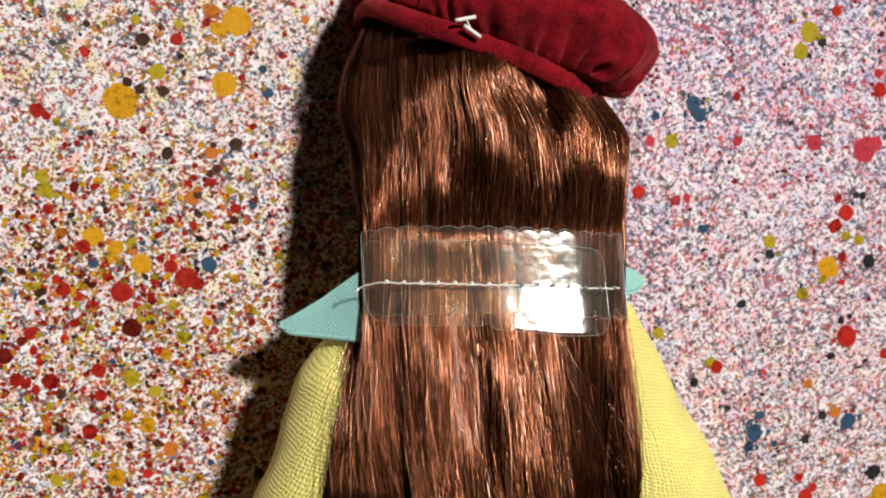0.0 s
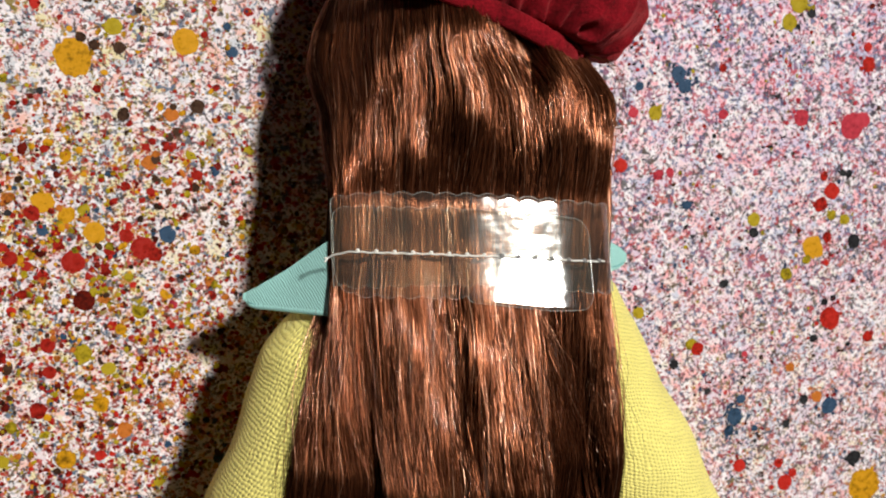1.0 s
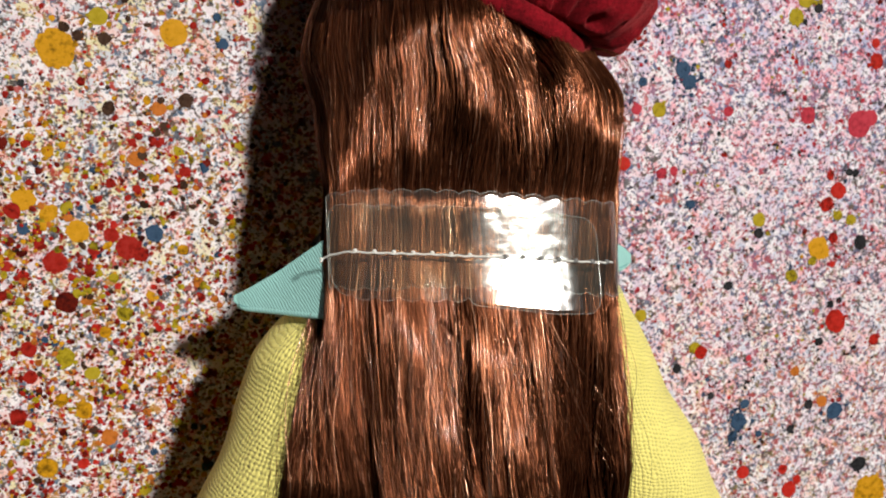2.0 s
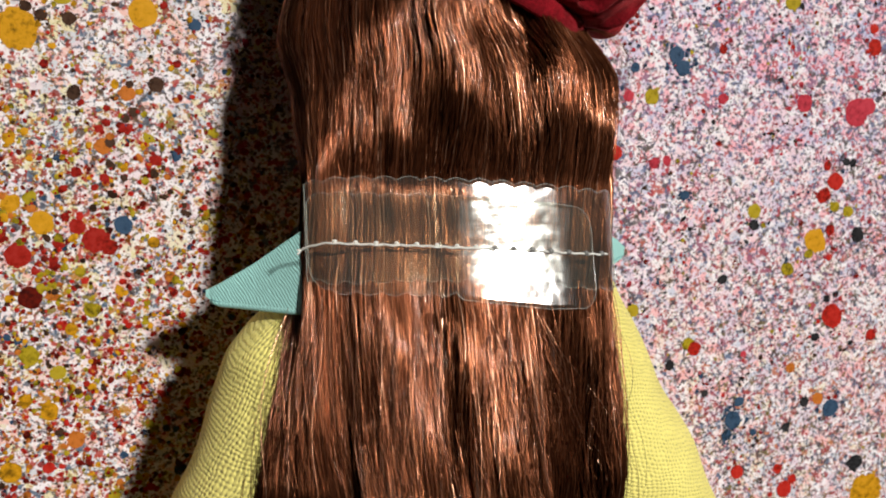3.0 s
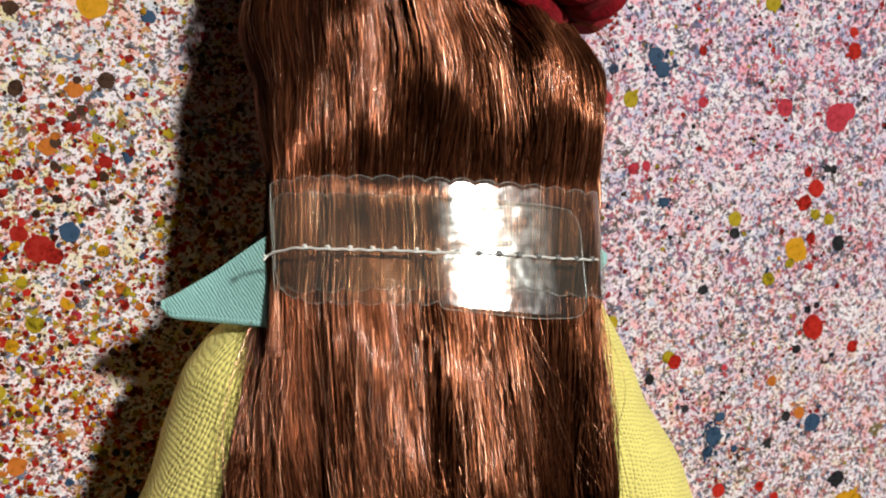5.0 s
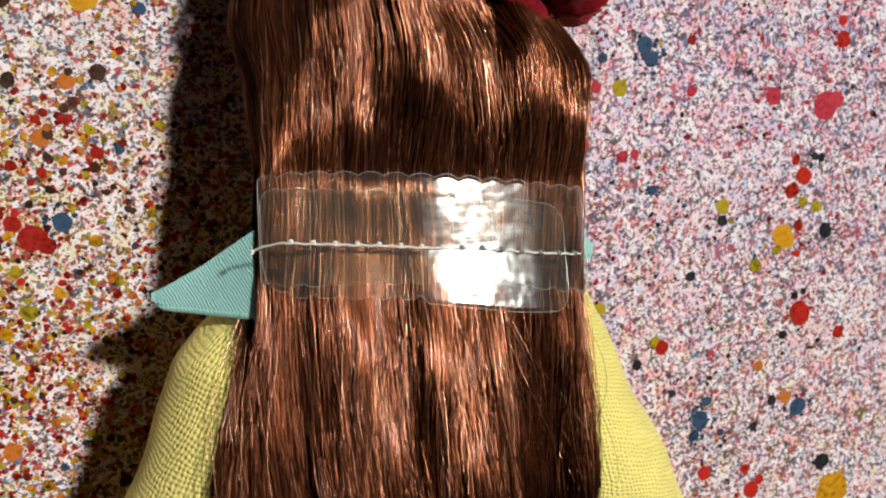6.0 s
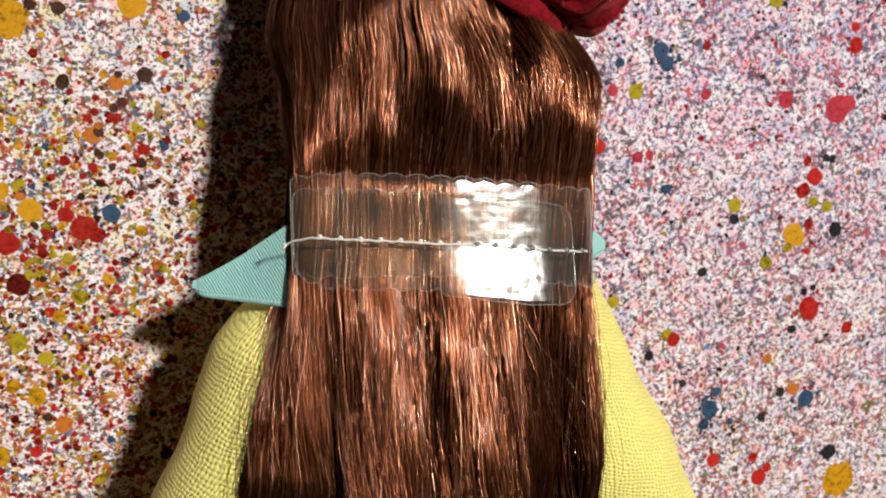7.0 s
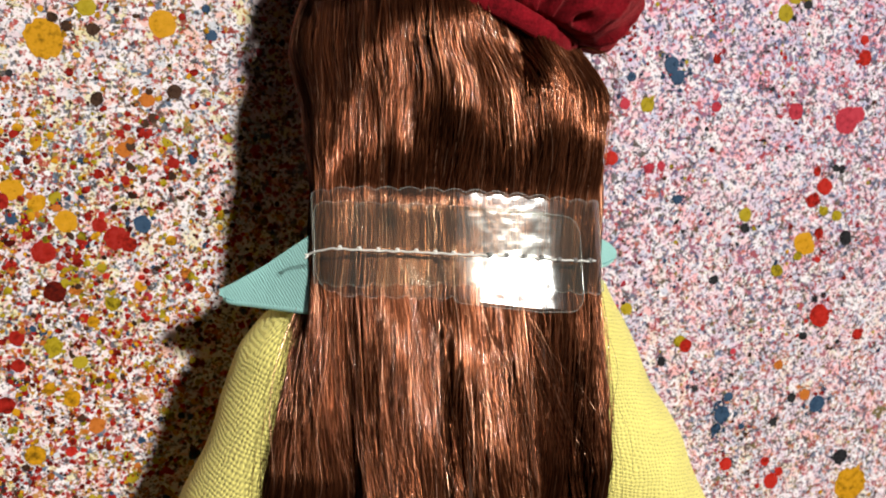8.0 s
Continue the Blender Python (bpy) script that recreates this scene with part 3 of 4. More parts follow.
# above the strip the hair waves: where each lock begins and ends its tilted stretch (x, upper y, lower y)
TILTED = [(-0.045, 0.024, 0.013), (-0.036, 0.0255, 0.019), (-0.0320, 0.027, 0.0200), (-0.0270, 0.028, 0.022), (-0.0240, 0.037, 0.021), (-0.0210, 0.039, 0.0225),
          (-0.0168, 0.040, 0.0215), (-0.0145, 0.041, 0.029), (-0.0095, 0.041, 0.030), (-0.0060, 0.042, 0.026), (-0.0030, 0.037, 0.024), (0.0004, 0.0345, 0.018),
          (0.0020, 0.033, 0.0130), (0.0038, 0.033, 0.0132), (0.0054, 0.0325, 0.0275), (0.0096, 0.0300, 0.0278), (0.0156, 0.0280, 0.0260), (0.0300, 0.027, 0.024)]
WAVE_X, WAVE_Y = np.linspace(-0.046, 0.032, 79), np.linspace(0.012, 0.064, 105)


def wave_heights():
    """Heights of the hair above the strip, summed up from its slopes."""
    t = np.array(TILTED)
    top, low = (np.interp(WAVE_X, t[:, 0], t[:, k])[:, None] for k in (1, 2))
    slope = -0.287 + 2.9 * WAVE_Y[None] - 0.46 * np.clip((WAVE_Y - top) / 0.006, 0, 1) + 0.40 * np.clip((low - WAVE_Y) / 0.005, 0, 1)
    z = np.cumsum(slope, 1) * (WAVE_Y[1] - WAVE_Y[0])
    z -= z[:, :1]
    pad = np.pad(z, ((1, 1), (0, 0)), "edge")
    return (pad[:-2] + pad[1:-1] + pad[2:]) / 3


# below the strip some locks lift away from the back and others lie flatter (x, flatness at the strip, flatness at the ends)
FLATTER = [(-0.048, 0.10, 0.18), (-0.040, 0.08, 0.17), (-0.030, 0.05, 0.15), (-0.0275, 0.07, 0.17), (-0.0255, -0.06, 0.05), (-0.0152, -0.06, 0.06), (-0.0138, 0.08, 0.26), (-0.0122, 0.06, 0.26),
           (-0.0108, -0.05, 0.12), (-0.0050, -0.05, 0.18), (-0.0020, 0.02, 0.28), (0.0008, 0.20, 0.46), (0.0125, 0.26, 0.50), (0.0150, 0.18, 0.40), (0.0185, 0.12, 0.32), (0.0300, 0.06, 0.18)]


def lower_wave(x, y):
    """Rise of the hair below the strip, along each lock's own slope."""
    t = np.array(FLATTER)
    d = np.clip(-0.006 - y, 0, 1)
    # the locks on the right fan out as they fall
    x = x - 0.11 * np.minimum(d, 0.05) * np.clip((x + 0.012) / 0.010, 0, 1) * np.clip((0.019 - x) / 0.006, 0, 1)
    first, last = np.interp(x, t[:, 0], t[:, 1]), np.interp(x, t[:, 0], t[:, 2])
    ease = np.minimum(d, 0.045)
    under = np.clip(0.010 - y, 0, 0.016)
    return -(1.2 * np.minimum(first, 0.15) + 0.035) * under + (0.33 - first) * d + 1.55 * ease ** 2 - (last - first) * ease ** 2 / 0.080 - 0.28 * np.clip(d - 0.035, 0, 1)


WAVES = wave_heights()


def wave(x, y):
    i = np.clip((x - WAVE_X[0]) / (WAVE_X[1] - WAVE_X[0]), 0, len(WAVE_X) - 1.001)
    j = np.clip((y - WAVE_Y[0]) / (WAVE_Y[1] - WAVE_Y[0]), 0, len(WAVE_Y) - 1.001)
    a, b = i.astype(int), j.astype(int)
    u, v = i - a, j - b
    return (WAVES[a, b] * (1 - u) + WAVES[a + 1, b] * u) * (1 - v) + (WAVES[a, b + 1] * (1 - u) + WAVES[a + 1, b + 1] * u) * v


def hair_point(share, y, depth=1.0, lift=0.0, pick=0.0):
    """The hair's surface: share 0 at the foot of the left flank, 1 at that of the right one."""
    share, y = np.broadcast_arrays(share, y)
    soft = np.interp(y, [-0.040, -0.006], [1, 0])
    xn, zn = (np.interp(share, ROUND_SHARE, ROUND_CURVE[:, k]) * (1 - soft) + np.interp(share, ROUND_SHARE, LOW_CURVE[:, k]) * soft for k in (0, 1))
    xl, xr = along(HL, y), along(HR, y)
    side = np.interp(y, [-0.030, -0.008, 0.012, 0.060], [0.0530, 0.0495, 0.045, 0.0066])
    xl = xl + 0.10 * np.maximum(0.045 - side, 0)
    # the inner strands run straighter than the outline
    inner = 1 - np.abs(xn) ** 5
    xl = xl + inner * (sum(along(HL, y + d) for d in (-0.016, -0.008, 0.0, 0.008)) / 4 - along(HL, y))
    xr = xr + inner * np.clip((0.038 - y) / 0.010, 0, 1) * (sum(along(HR, np.minimum(y + d, 0.032)) for d in (-0.016, -0.008, 0.0, 0.008)) / 4 - along(HR, y))
    x = (xl + xr) / 2 + (xr - xl) / 2 * xn * depth + lift * xn ** 3
    zt = along(HZ, np.clip(y, -0.006, 0.012)) + wave(x + pick, y)
    fall = 0.13 * np.clip(0.002 - x, 0, 1)
    z = side + (zt - side - fall) * zn * depth + lift * np.clip(zn, 0, 1) + lower_wave(x + 1.3 * pick, y) * np.clip((zn + 0.4) * 2.5, 0, 1)
    return np.stack([x, y + 0 * x, z], -1)


def outward(share):
    """The way out of the hair, for the round of its outline."""
    out = np.stack([np.interp(share, ROUND_SHARE, ROUND_OUT[:, k]) for k in (0, 1, 2)], -1)
    up = np.interp(share, [0.10, 0.30], [0.42, 1.0])[..., None]
    out = out + up * np.array((0.25, 0.0, 1.4))
    return out / np.linalg.norm(out, axis=-1, keepdims=True)


def swell(share, y, free):
    """Broad, smooth rise and fall of the hair, shared by neighbouring strands."""
    out = 0
    for size, count, length, turn in ((0.00060, 3.0, 0.060, 0.4), (0.00050, 6.5, 0.044, 2.6), (0.00034, 11.0, 0.036, 5.0), (0.00020, 19.0, 0.026, 1.2)):
        out = out + size * np.sin(2 * math.pi * (count * share + 0.35 * np.sin(7 * share + turn)) + turn) * np.sin(2 * math.pi * y / length + 3 * turn + 4 * share)
    return 1.4 * out * free


def strands(count, rng):
    """Centre lines of the strands: locks that wave together, with a little wander of each strand."""
    steps, locks = 84, 46
    share = rng.uniform(0, 1, count)
    root = hair_point(share, np.full(count, 0.047))
    start = np.minimum(CENTRE.y + (0.0035 - (root[:, 0] - CENTRE.x) * AXIS.x) / AXIS.y, 0.056) + rng.uniform(-0.001, 0.001, count)
    end = np.clip(rng.normal(-0.086, 0.005, count), -0.100, -0.070)
    y = start[:, None] + (end - start)[:, None] * np.linspace(0, 1, steps)
    centres = (np.arange(locks) + 0.5 + rng.uniform(-0.35, 0.35, locks)) / locks
    lock = np.abs(share[:, None] - centres).argmin(1)
    free = 1 - 0.9 * np.exp(-((y - 0.003) / 0.011) ** 2)
    low = np.clip((-0.008 - y) / 0.07, 0, 1.3)
    high = np.clip((y - 0.012) / 0.02, 0, 1)
    drift = rng.normal(0, 0.006, locks)[lock][:, None] + (0.012 * np.clip(share - 0.55, 0, 1) + 0.055 * np.exp(-((share - 0.60) / 0.07) ** 2))[:, None]
    at = share[:, None] + (centres[lock] - share)[:, None] * (0.18 * low + 0.15 * high) + drift * low ** 1.4
    # waves shared by neighbouring locks
    for size, length, across, turn in ((0.0034, 0.052, 4.0, 1.0), (0.0018, 0.035, 12.0, 4.0), (0.0008, 0.023, 21.0, 2.2)):
        at += free * size * np.sin(2 * math.pi * y / length + across * share[:, None] + turn) * np.where(y < 0, 0.3, 1.0)
    # one broad lock slants across the middle above the strip
    at -= 0.040 * np.exp(-((share[:, None] - 0.545) / 0.055) ** 2) * (np.logaddexp(0, (y - 0.014) / 0.003) * 0.003 / 0.022)
    deep = 1 - 0.07 * rng.uniform(0, 1, count) ** 1.5
    rise = swell(share[:, None], y, free)
    for size, length in ((0.00013, 0.032), (0.00005, 0.0110), (0.00002, 0.0056)):
        a, p = rng.normal(0, size, count)[:, None], rng.uniform(0, 6.28, count)[:, None]
        l = length * rng.uniform(0.8, 1.5, count)[:, None]
        rise += (0.3 + 0.7 * free) * a * np.sin(2 * math.pi * y / l + p)
        at += (0.3 + 0.7 * free) * rng.normal(0, size, count)[:, None] / 0.26 * np.sin(2 * math.pi * y / (l * 1.3) + 2 * p)
    # single strands that stray across their lock
    at += rng.normal(0, 0.014, count)[:, None] * low + rng.normal(0, 0.008, count)[:, None] * high
    sway, turn = rng.normal(0, 0.0040, count)[:, None], rng.uniform(0, 6.28, count)[:, None]
    at += free * sway * np.sin(2 * math.pi * y / rng.uniform(0.030, 0.075, count)[:, None] + turn)
    # strands of neighbouring locks lie among each other
    pick = (rng.normal(0, 0.0008, count) + rng.normal(0, 0.0005, locks)[lock])[:, None] + 0 * y
    return hair_point(at, y, deep[:, None], rise, pick), outward(at)


def flyaways(count, rng):
    steps = 56
    v = np.linspace(0, 1, steps)
    start, end = rng.uniform(-0.02, 0.042, count), rng.uniform(-0.095, -0.03, count)
    y = start[:, None] + (end - start)[:, None] * v
    share = np.where(rng.uniform(0, 1, count) < 0.35, rng.uniform(0.03, 0.15, count), rng.uniform(0.2, 0.95, count))
    # a loose lock that fans out across the back
    fan = np.arange(count) >= count - 120
    start, end = np.where(fan, rng.uniform(-0.014, -0.004, count), start), np.where(fan, rng.uniform(-0.066, -0.030, count), end)
    y = start[:, None] + (end - start)[:, None] * v
    share = np.where(fan, rng.uniform(0.53, 0.62, count), share)
    swing = np.where(fan, rng.uniform(0.02, 0.15, count), rng.normal(0.01, 0.06, count))[:, None] * np.where(fan[:, None], v ** 1.2, v ** 2)
    lift = np.abs(rng.normal(0, 0.0016, count))[:, None] * np.sin(math.pi * np.clip(v * 1.2, 0, 1)) ** 2
    wob = 0.005 * np.sin(2 * math.pi * (y / rng.uniform(0.02, 0.05, count)[:, None] + rng.uniform(0, 1, count)[:, None]))
    near = np.exp(-((y - 0.003) / 0.014) ** 2)
    at = np.clip(share[:, None] + swing + wob, 0, 1)
    return hair_point(at, y, 1.0, (lift + 0.0003) * (1 - near) - 0.001 * near), outward(at)


def strays():
    """Single hairs that stand away from the rest: small loops beside the beret, and long ones over the sleeves."""
    rng, rows, v = np.random.default_rng(5), [], np.linspace(0, 1, 40)[:, None]
    for k in range(14):
        reach, drop = rng.uniform(0.0235, 0.0285), rng.uniform(0.008, 0.020)
        a, d = np.array((0.0150 + rng.uniform(0, 0.004), 0.0400, 0.046)), np.array((0.0225, 0.0390 - drop - 0.006, 0.046))
        b, c = np.array((reach, 0.0400, 0.052)), np.array((reach + 0.002, 0.0370 - 0.5 * drop, 0.050))
        rows.append((1 - v) ** 3 * a + 3 * (1 - v) ** 2 * v * b + 3 * (1 - v) * v ** 2 * c + v ** 3 * d)
    for k in range(52):
        side = -1 if k < 38 else 1
        foot = -0.036 if side < 0 else 0.021
        y = rng.uniform(-0.030, -0.006)
        out = abs(rng.normal(0, 0.0040)) if side < 0 else rng.uniform(0.001, 0.010)
        a = np.array((foot - side * 0.001, y, 0.060 if side < 0 else 0.052))
        d = a + np.array((side * (out + 0.10 * (-y) + rng.normal(0, 0.0015)), -rng.uniform(0.020, 0.055), -0.001))
        b, c = a + np.array((side * (0.002 + 0.6 * out), -0.010, 0.001)), d + np.array((side * rng.uniform(-0.001, 0.004), 0.014, 0.002))
        rows.append((1 - v) ** 3 * a + 3 * (1 - v) ** 2 * v * b + 3 * (1 - v) * v ** 2 * c + v ** 3 * d)
    pts = np.stack(rows)
    return pts, np.broadcast_to(np.array((0.0, 0.0, 1.0)), pts.shape)


def strand_mesh(pts, out, radius):
    """Rounded threads along the centre lines: two flanks and a ridge that faces out of the hair."""
    n, m = pts.shape[:2]
    t = np.gradient(pts, axis=1)
    t /= np.linalg.norm(t, axis=2, keepdims=True)
    a = np.cross(t, out)
    a /= np.linalg.norm(a, axis=2, keepdims=True) + 1e-9
    b = np.cross(a, t)
    taper = np.interp(np.linspace(0, 1, m), [0, 0.85, 1], [1, 1, 0.45])
    r = radius[:, None, None] * taper[None, :, None]
    rings = np.stack([pts - r * a - 0.4 * r * b, pts + r * b, pts + r * a - 0.4 * r * b], 2)
    base = (np.arange(n) * m * 3)[:, None, None] + (np.arange(m - 1) * 3)[None, :, None]
    k = np.arange(2)[None, None]
    quads = np.stack(np.broadcast_arrays(base + k, base + k + 1, base + 4 + k, base + 3 + k), -1).reshape(-1, 4)
    return rings.reshape(-1, 3), quads


def ball(centre, radii, nu=32, nv=20):
    w, h = np.arange(nu) * 2 * math.pi / nu, np.linspace(-math.pi / 2 + 0.01, math.pi / 2 - 0.01, nv)
    d = np.stack([np.cos(h)[:, None] * np.cos(w), np.cos(h)[:, None] * np.sin(w), np.sin(h)[:, None] + 0 * w], -1)
    return (np.array(centre) + d * np.array(radii)).reshape(-1, 3), grid_faces(nu, nv, True)


def doll():
    """One mesh: head, trunk, the core of the hair and its strands."""
    rng = np.random.default_rng(21)
    pieces = [(*ball((-0.008, 0.034, 0.028), (0.019, 0.026, 0.0278)), 0), (*ball((-0.004, -0.040, 0.020), (0.024, 0.060, 0.0195)), 0)]
    across, y = np.meshgrid(np.linspace(0, 1, 60), np.linspace(0.046, -0.084, 60))
    core = hair_point(across, y, 0.915)
    pieces.append((core.reshape(-1, 3), grid_faces(60, 60), 1))
    lines, out = strands(7200, rng)
    pieces.append((*strand_mesh(lines, out, rng.uniform(0.000034, 0.000074, len(lines))), 2))
    loose, out = flyaways(520, rng)
    pieces.append((*strand_mesh(loose, out, rng.uniform(0.000028, 0.000056, len(loose))), 2))
    lone, out = strays()
    pieces.append((*strand_mesh(lone, out, np.full(len(lone), 0.000028)), 2))
    verts, quads, slots, start = [], [], [], 0
    for v, q, slot in pieces:
        verts.append(v)
        quads.append(q + start)
        slots.append(np.full(len(q), slot))
        start += len(v)
    me = mesh_of("doll", np.concatenate(verts), np.concatenate(quads), [SKIN, HAIR_CORE, HAIR], slots=np.concatenate(slots))
    return tagged(new("doll", me), "doll with long straight copper-brown hair lying face down on the table", "doll")


doll()


# ---- the coat with its collar ----
def sleeve_mesh(name, rows, seed, tall=0.8, loose=1.1, crease=0.0):
    """A loose sleeve: rows of y, centre x, centre z and radius, with soft folds."""
    rng = np.random.default_rng(seed)
    r = np.array(rows)
    y = np.linspace(r[0, 0], r[-1, 0], 70)
    cx, cz, rad = (np.interp(-y, -r[:, 0], r[:, k]) for k in (1, 2, 3))
    nu = 72
    w = np.arange(nu + 1) * 2 * math.pi / nu
    fold = np.zeros((70, nu + 1))
    for k in range(5):
        n, l, p, a = rng.integers(1, 4), rng.uniform(0.018, 0.04), rng.uniform(0, 6.28), rng.uniform(0.02, 0.045)
        fold += a * np.sin(n * w[None] + 2 * math.pi * y[:, None] / l + p)
    # a crease that runs from the armpit down the back of the sleeve
    fold -= crease * np.exp(-((w[None] - 1.95 + 63 * (-0.022 - y[:, None])) / 0.16) ** 2 - ((y[:, None] + 0.024) / 0.010) ** 2)
    cap = np.clip((r[0, 0] - y) / 0.010, 0, 1) ** 0.5
    rr = rad[:, None] * (1 + loose * fold) * (0.25 + 0.75 * cap[:, None])
    pts = np.stack([cx[:, None] + rr * np.cos(w), y[:, None] + 0 * w, cz[:, None] + rr * tall * np.sin(w)], -1)
    uv = np.stack([w[None] * rad.mean() + 0 * y[:, None], y[:, None] + 0 * w[None]], -1)
    return mesh_of(name, pts.reshape(-1, 3), grid_faces(nu + 1, 70), [YELLOW], uvs=uv.reshape(-1, 2))


def flap(points_at, n=40, m=24, thick=0.0011):
    s, v = np.meshgrid(np.linspace(0, 1, n), np.linspace(0, 1, m))
    pts = points_at(s, v)
    verts, quads, _ = sheet(pts, thick)
    uv = verts[:, :2]
    return mesh_of("collar_flap", verts, quads, [TEAL], uvs=uv), pts


def left_flap(s, v):
    """s from under the hair to the tip, v from the lower edge to the upper one."""
    x = -0.022 - 0.0294 * s
    lower = -0.0108 - 0.0012 * s + 0.0011 * (np.clip(s - 0.90, 0, 1) * 10) ** 2
    upper = np.interp(s, [0, 0.42, 0.7, 0.93, 1.0], [0.012, 0.0030, -0.0036, -0.0082, -0.0094])
    y = lower + (upper - lower) * v
    z = np.interp(s, [0, 0.40, 0.75, 1.0], [0.0572, 0.0535, 0.0460, 0.0404]) - 0.0035 * v * (1 - 0.6 * s) + 0.0010 * np.sin(5 * s + 2.2 * v)
    return np.stack([x, y, z], -1)


def right_flap(s, v):
    x = 0.012 + 0.0262 * s
    lower = -0.0100 + 0.0020 * s + 0.0010 * np.clip(s - 0.9, 0, 1) * 10
    upper = np.interp(s, [0, 0.6, 0.9, 1.0], [0.006, 0.0005, -0.0032, -0.0052])
    y = lower + (upper - lower) * v
    z = np.interp(s, [0, 0.7, 1.0], [0.040, 0.0320, 0.0285]) + 0.0006 * np.sin(4 * s)
    return np.stack([x, y, z], -1)


def coat():
    ob = tagged(new("coat"), "yellow woven cotton coat with a teal collar worn by the doll", "coat")
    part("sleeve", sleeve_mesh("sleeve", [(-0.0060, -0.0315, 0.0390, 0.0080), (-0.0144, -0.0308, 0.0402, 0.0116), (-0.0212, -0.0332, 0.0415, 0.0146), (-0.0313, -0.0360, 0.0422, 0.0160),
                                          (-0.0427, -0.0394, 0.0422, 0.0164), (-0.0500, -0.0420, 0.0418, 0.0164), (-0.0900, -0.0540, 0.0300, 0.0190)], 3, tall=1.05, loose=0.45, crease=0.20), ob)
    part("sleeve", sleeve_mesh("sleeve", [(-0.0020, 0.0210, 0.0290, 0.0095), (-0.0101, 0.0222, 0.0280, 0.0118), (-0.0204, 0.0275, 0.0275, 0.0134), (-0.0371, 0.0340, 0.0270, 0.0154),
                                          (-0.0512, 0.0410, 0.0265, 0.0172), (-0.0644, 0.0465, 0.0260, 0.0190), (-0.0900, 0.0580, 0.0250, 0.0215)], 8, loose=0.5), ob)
    y = np.linspace(-0.004, -0.105, 50)
    w = np.arange(65) * 2 * math.pi / 64
    hw = np.interp(-y, [0.004, 0.012, 0.05, 0.105], [0.012, 0.026, 0.032, 0.043])
    hz = np.interp(-y, [0.004, 0.012, 0.05, 0.105], [0.012, 0.0205, 0.0215, 0.0215])
    pts = np.stack([-0.005 + hw[:, None] * np.cos(w), y[:, None] + 0 * w, 0.0222 + hz[:, None] * np.sin(w) * (1 + 0.03 * np.sin(6 * w))], -1)
    uv = np.stack([w[None] * 0.03 + 0 * y[:, None], y[:, None] + 0 * w[None]], -1)
    part("coat_body", mesh_of("coat_body", pts.reshape(-1, 3), grid_faces(65, 50), [YELLOW], uvs=uv.reshape(-1, 2)), ob)
    for shape, edge in ((left_flap, 0.0009), (right_flap, 0.0009)):
        me, pts = flap(shape)
        fl = part("collar", me, ob, "teal twill collar flap with a stitched edge")
        seam = pts[2, 4:-1].copy()
        seam[:, 2] += 0.00055
        v, q = tube(seam, 0.00016, 6)
        part("seam", mesh_of("seam", v, q, [SEAM]), fl)
        hem = pts[0, :-1].copy()
        v, q = tube(hem, 0.00062, 8)
        part("hem", mesh_of("hem", v, q, [TEAL], uvs=v[:, :2]), fl)
    return ob


coat()


# ---- the beret ----
def beret_point(w, h, rx, ry):
    base = np.array(CENTRE)
    c, s = np.sign(np.cos(w)) * np.abs(np.cos(w)) ** 0.72, np.sign(np.sin(w)) * np.abs(np.sin(w)) ** 0.72
    return (base + np.multiply.outer(rx * c, np.array(SIDEWAYS)) + np.multiply.outer(ry * s, np.array(BACK)) + np.multiply.outer(h, np.array(AXIS)))


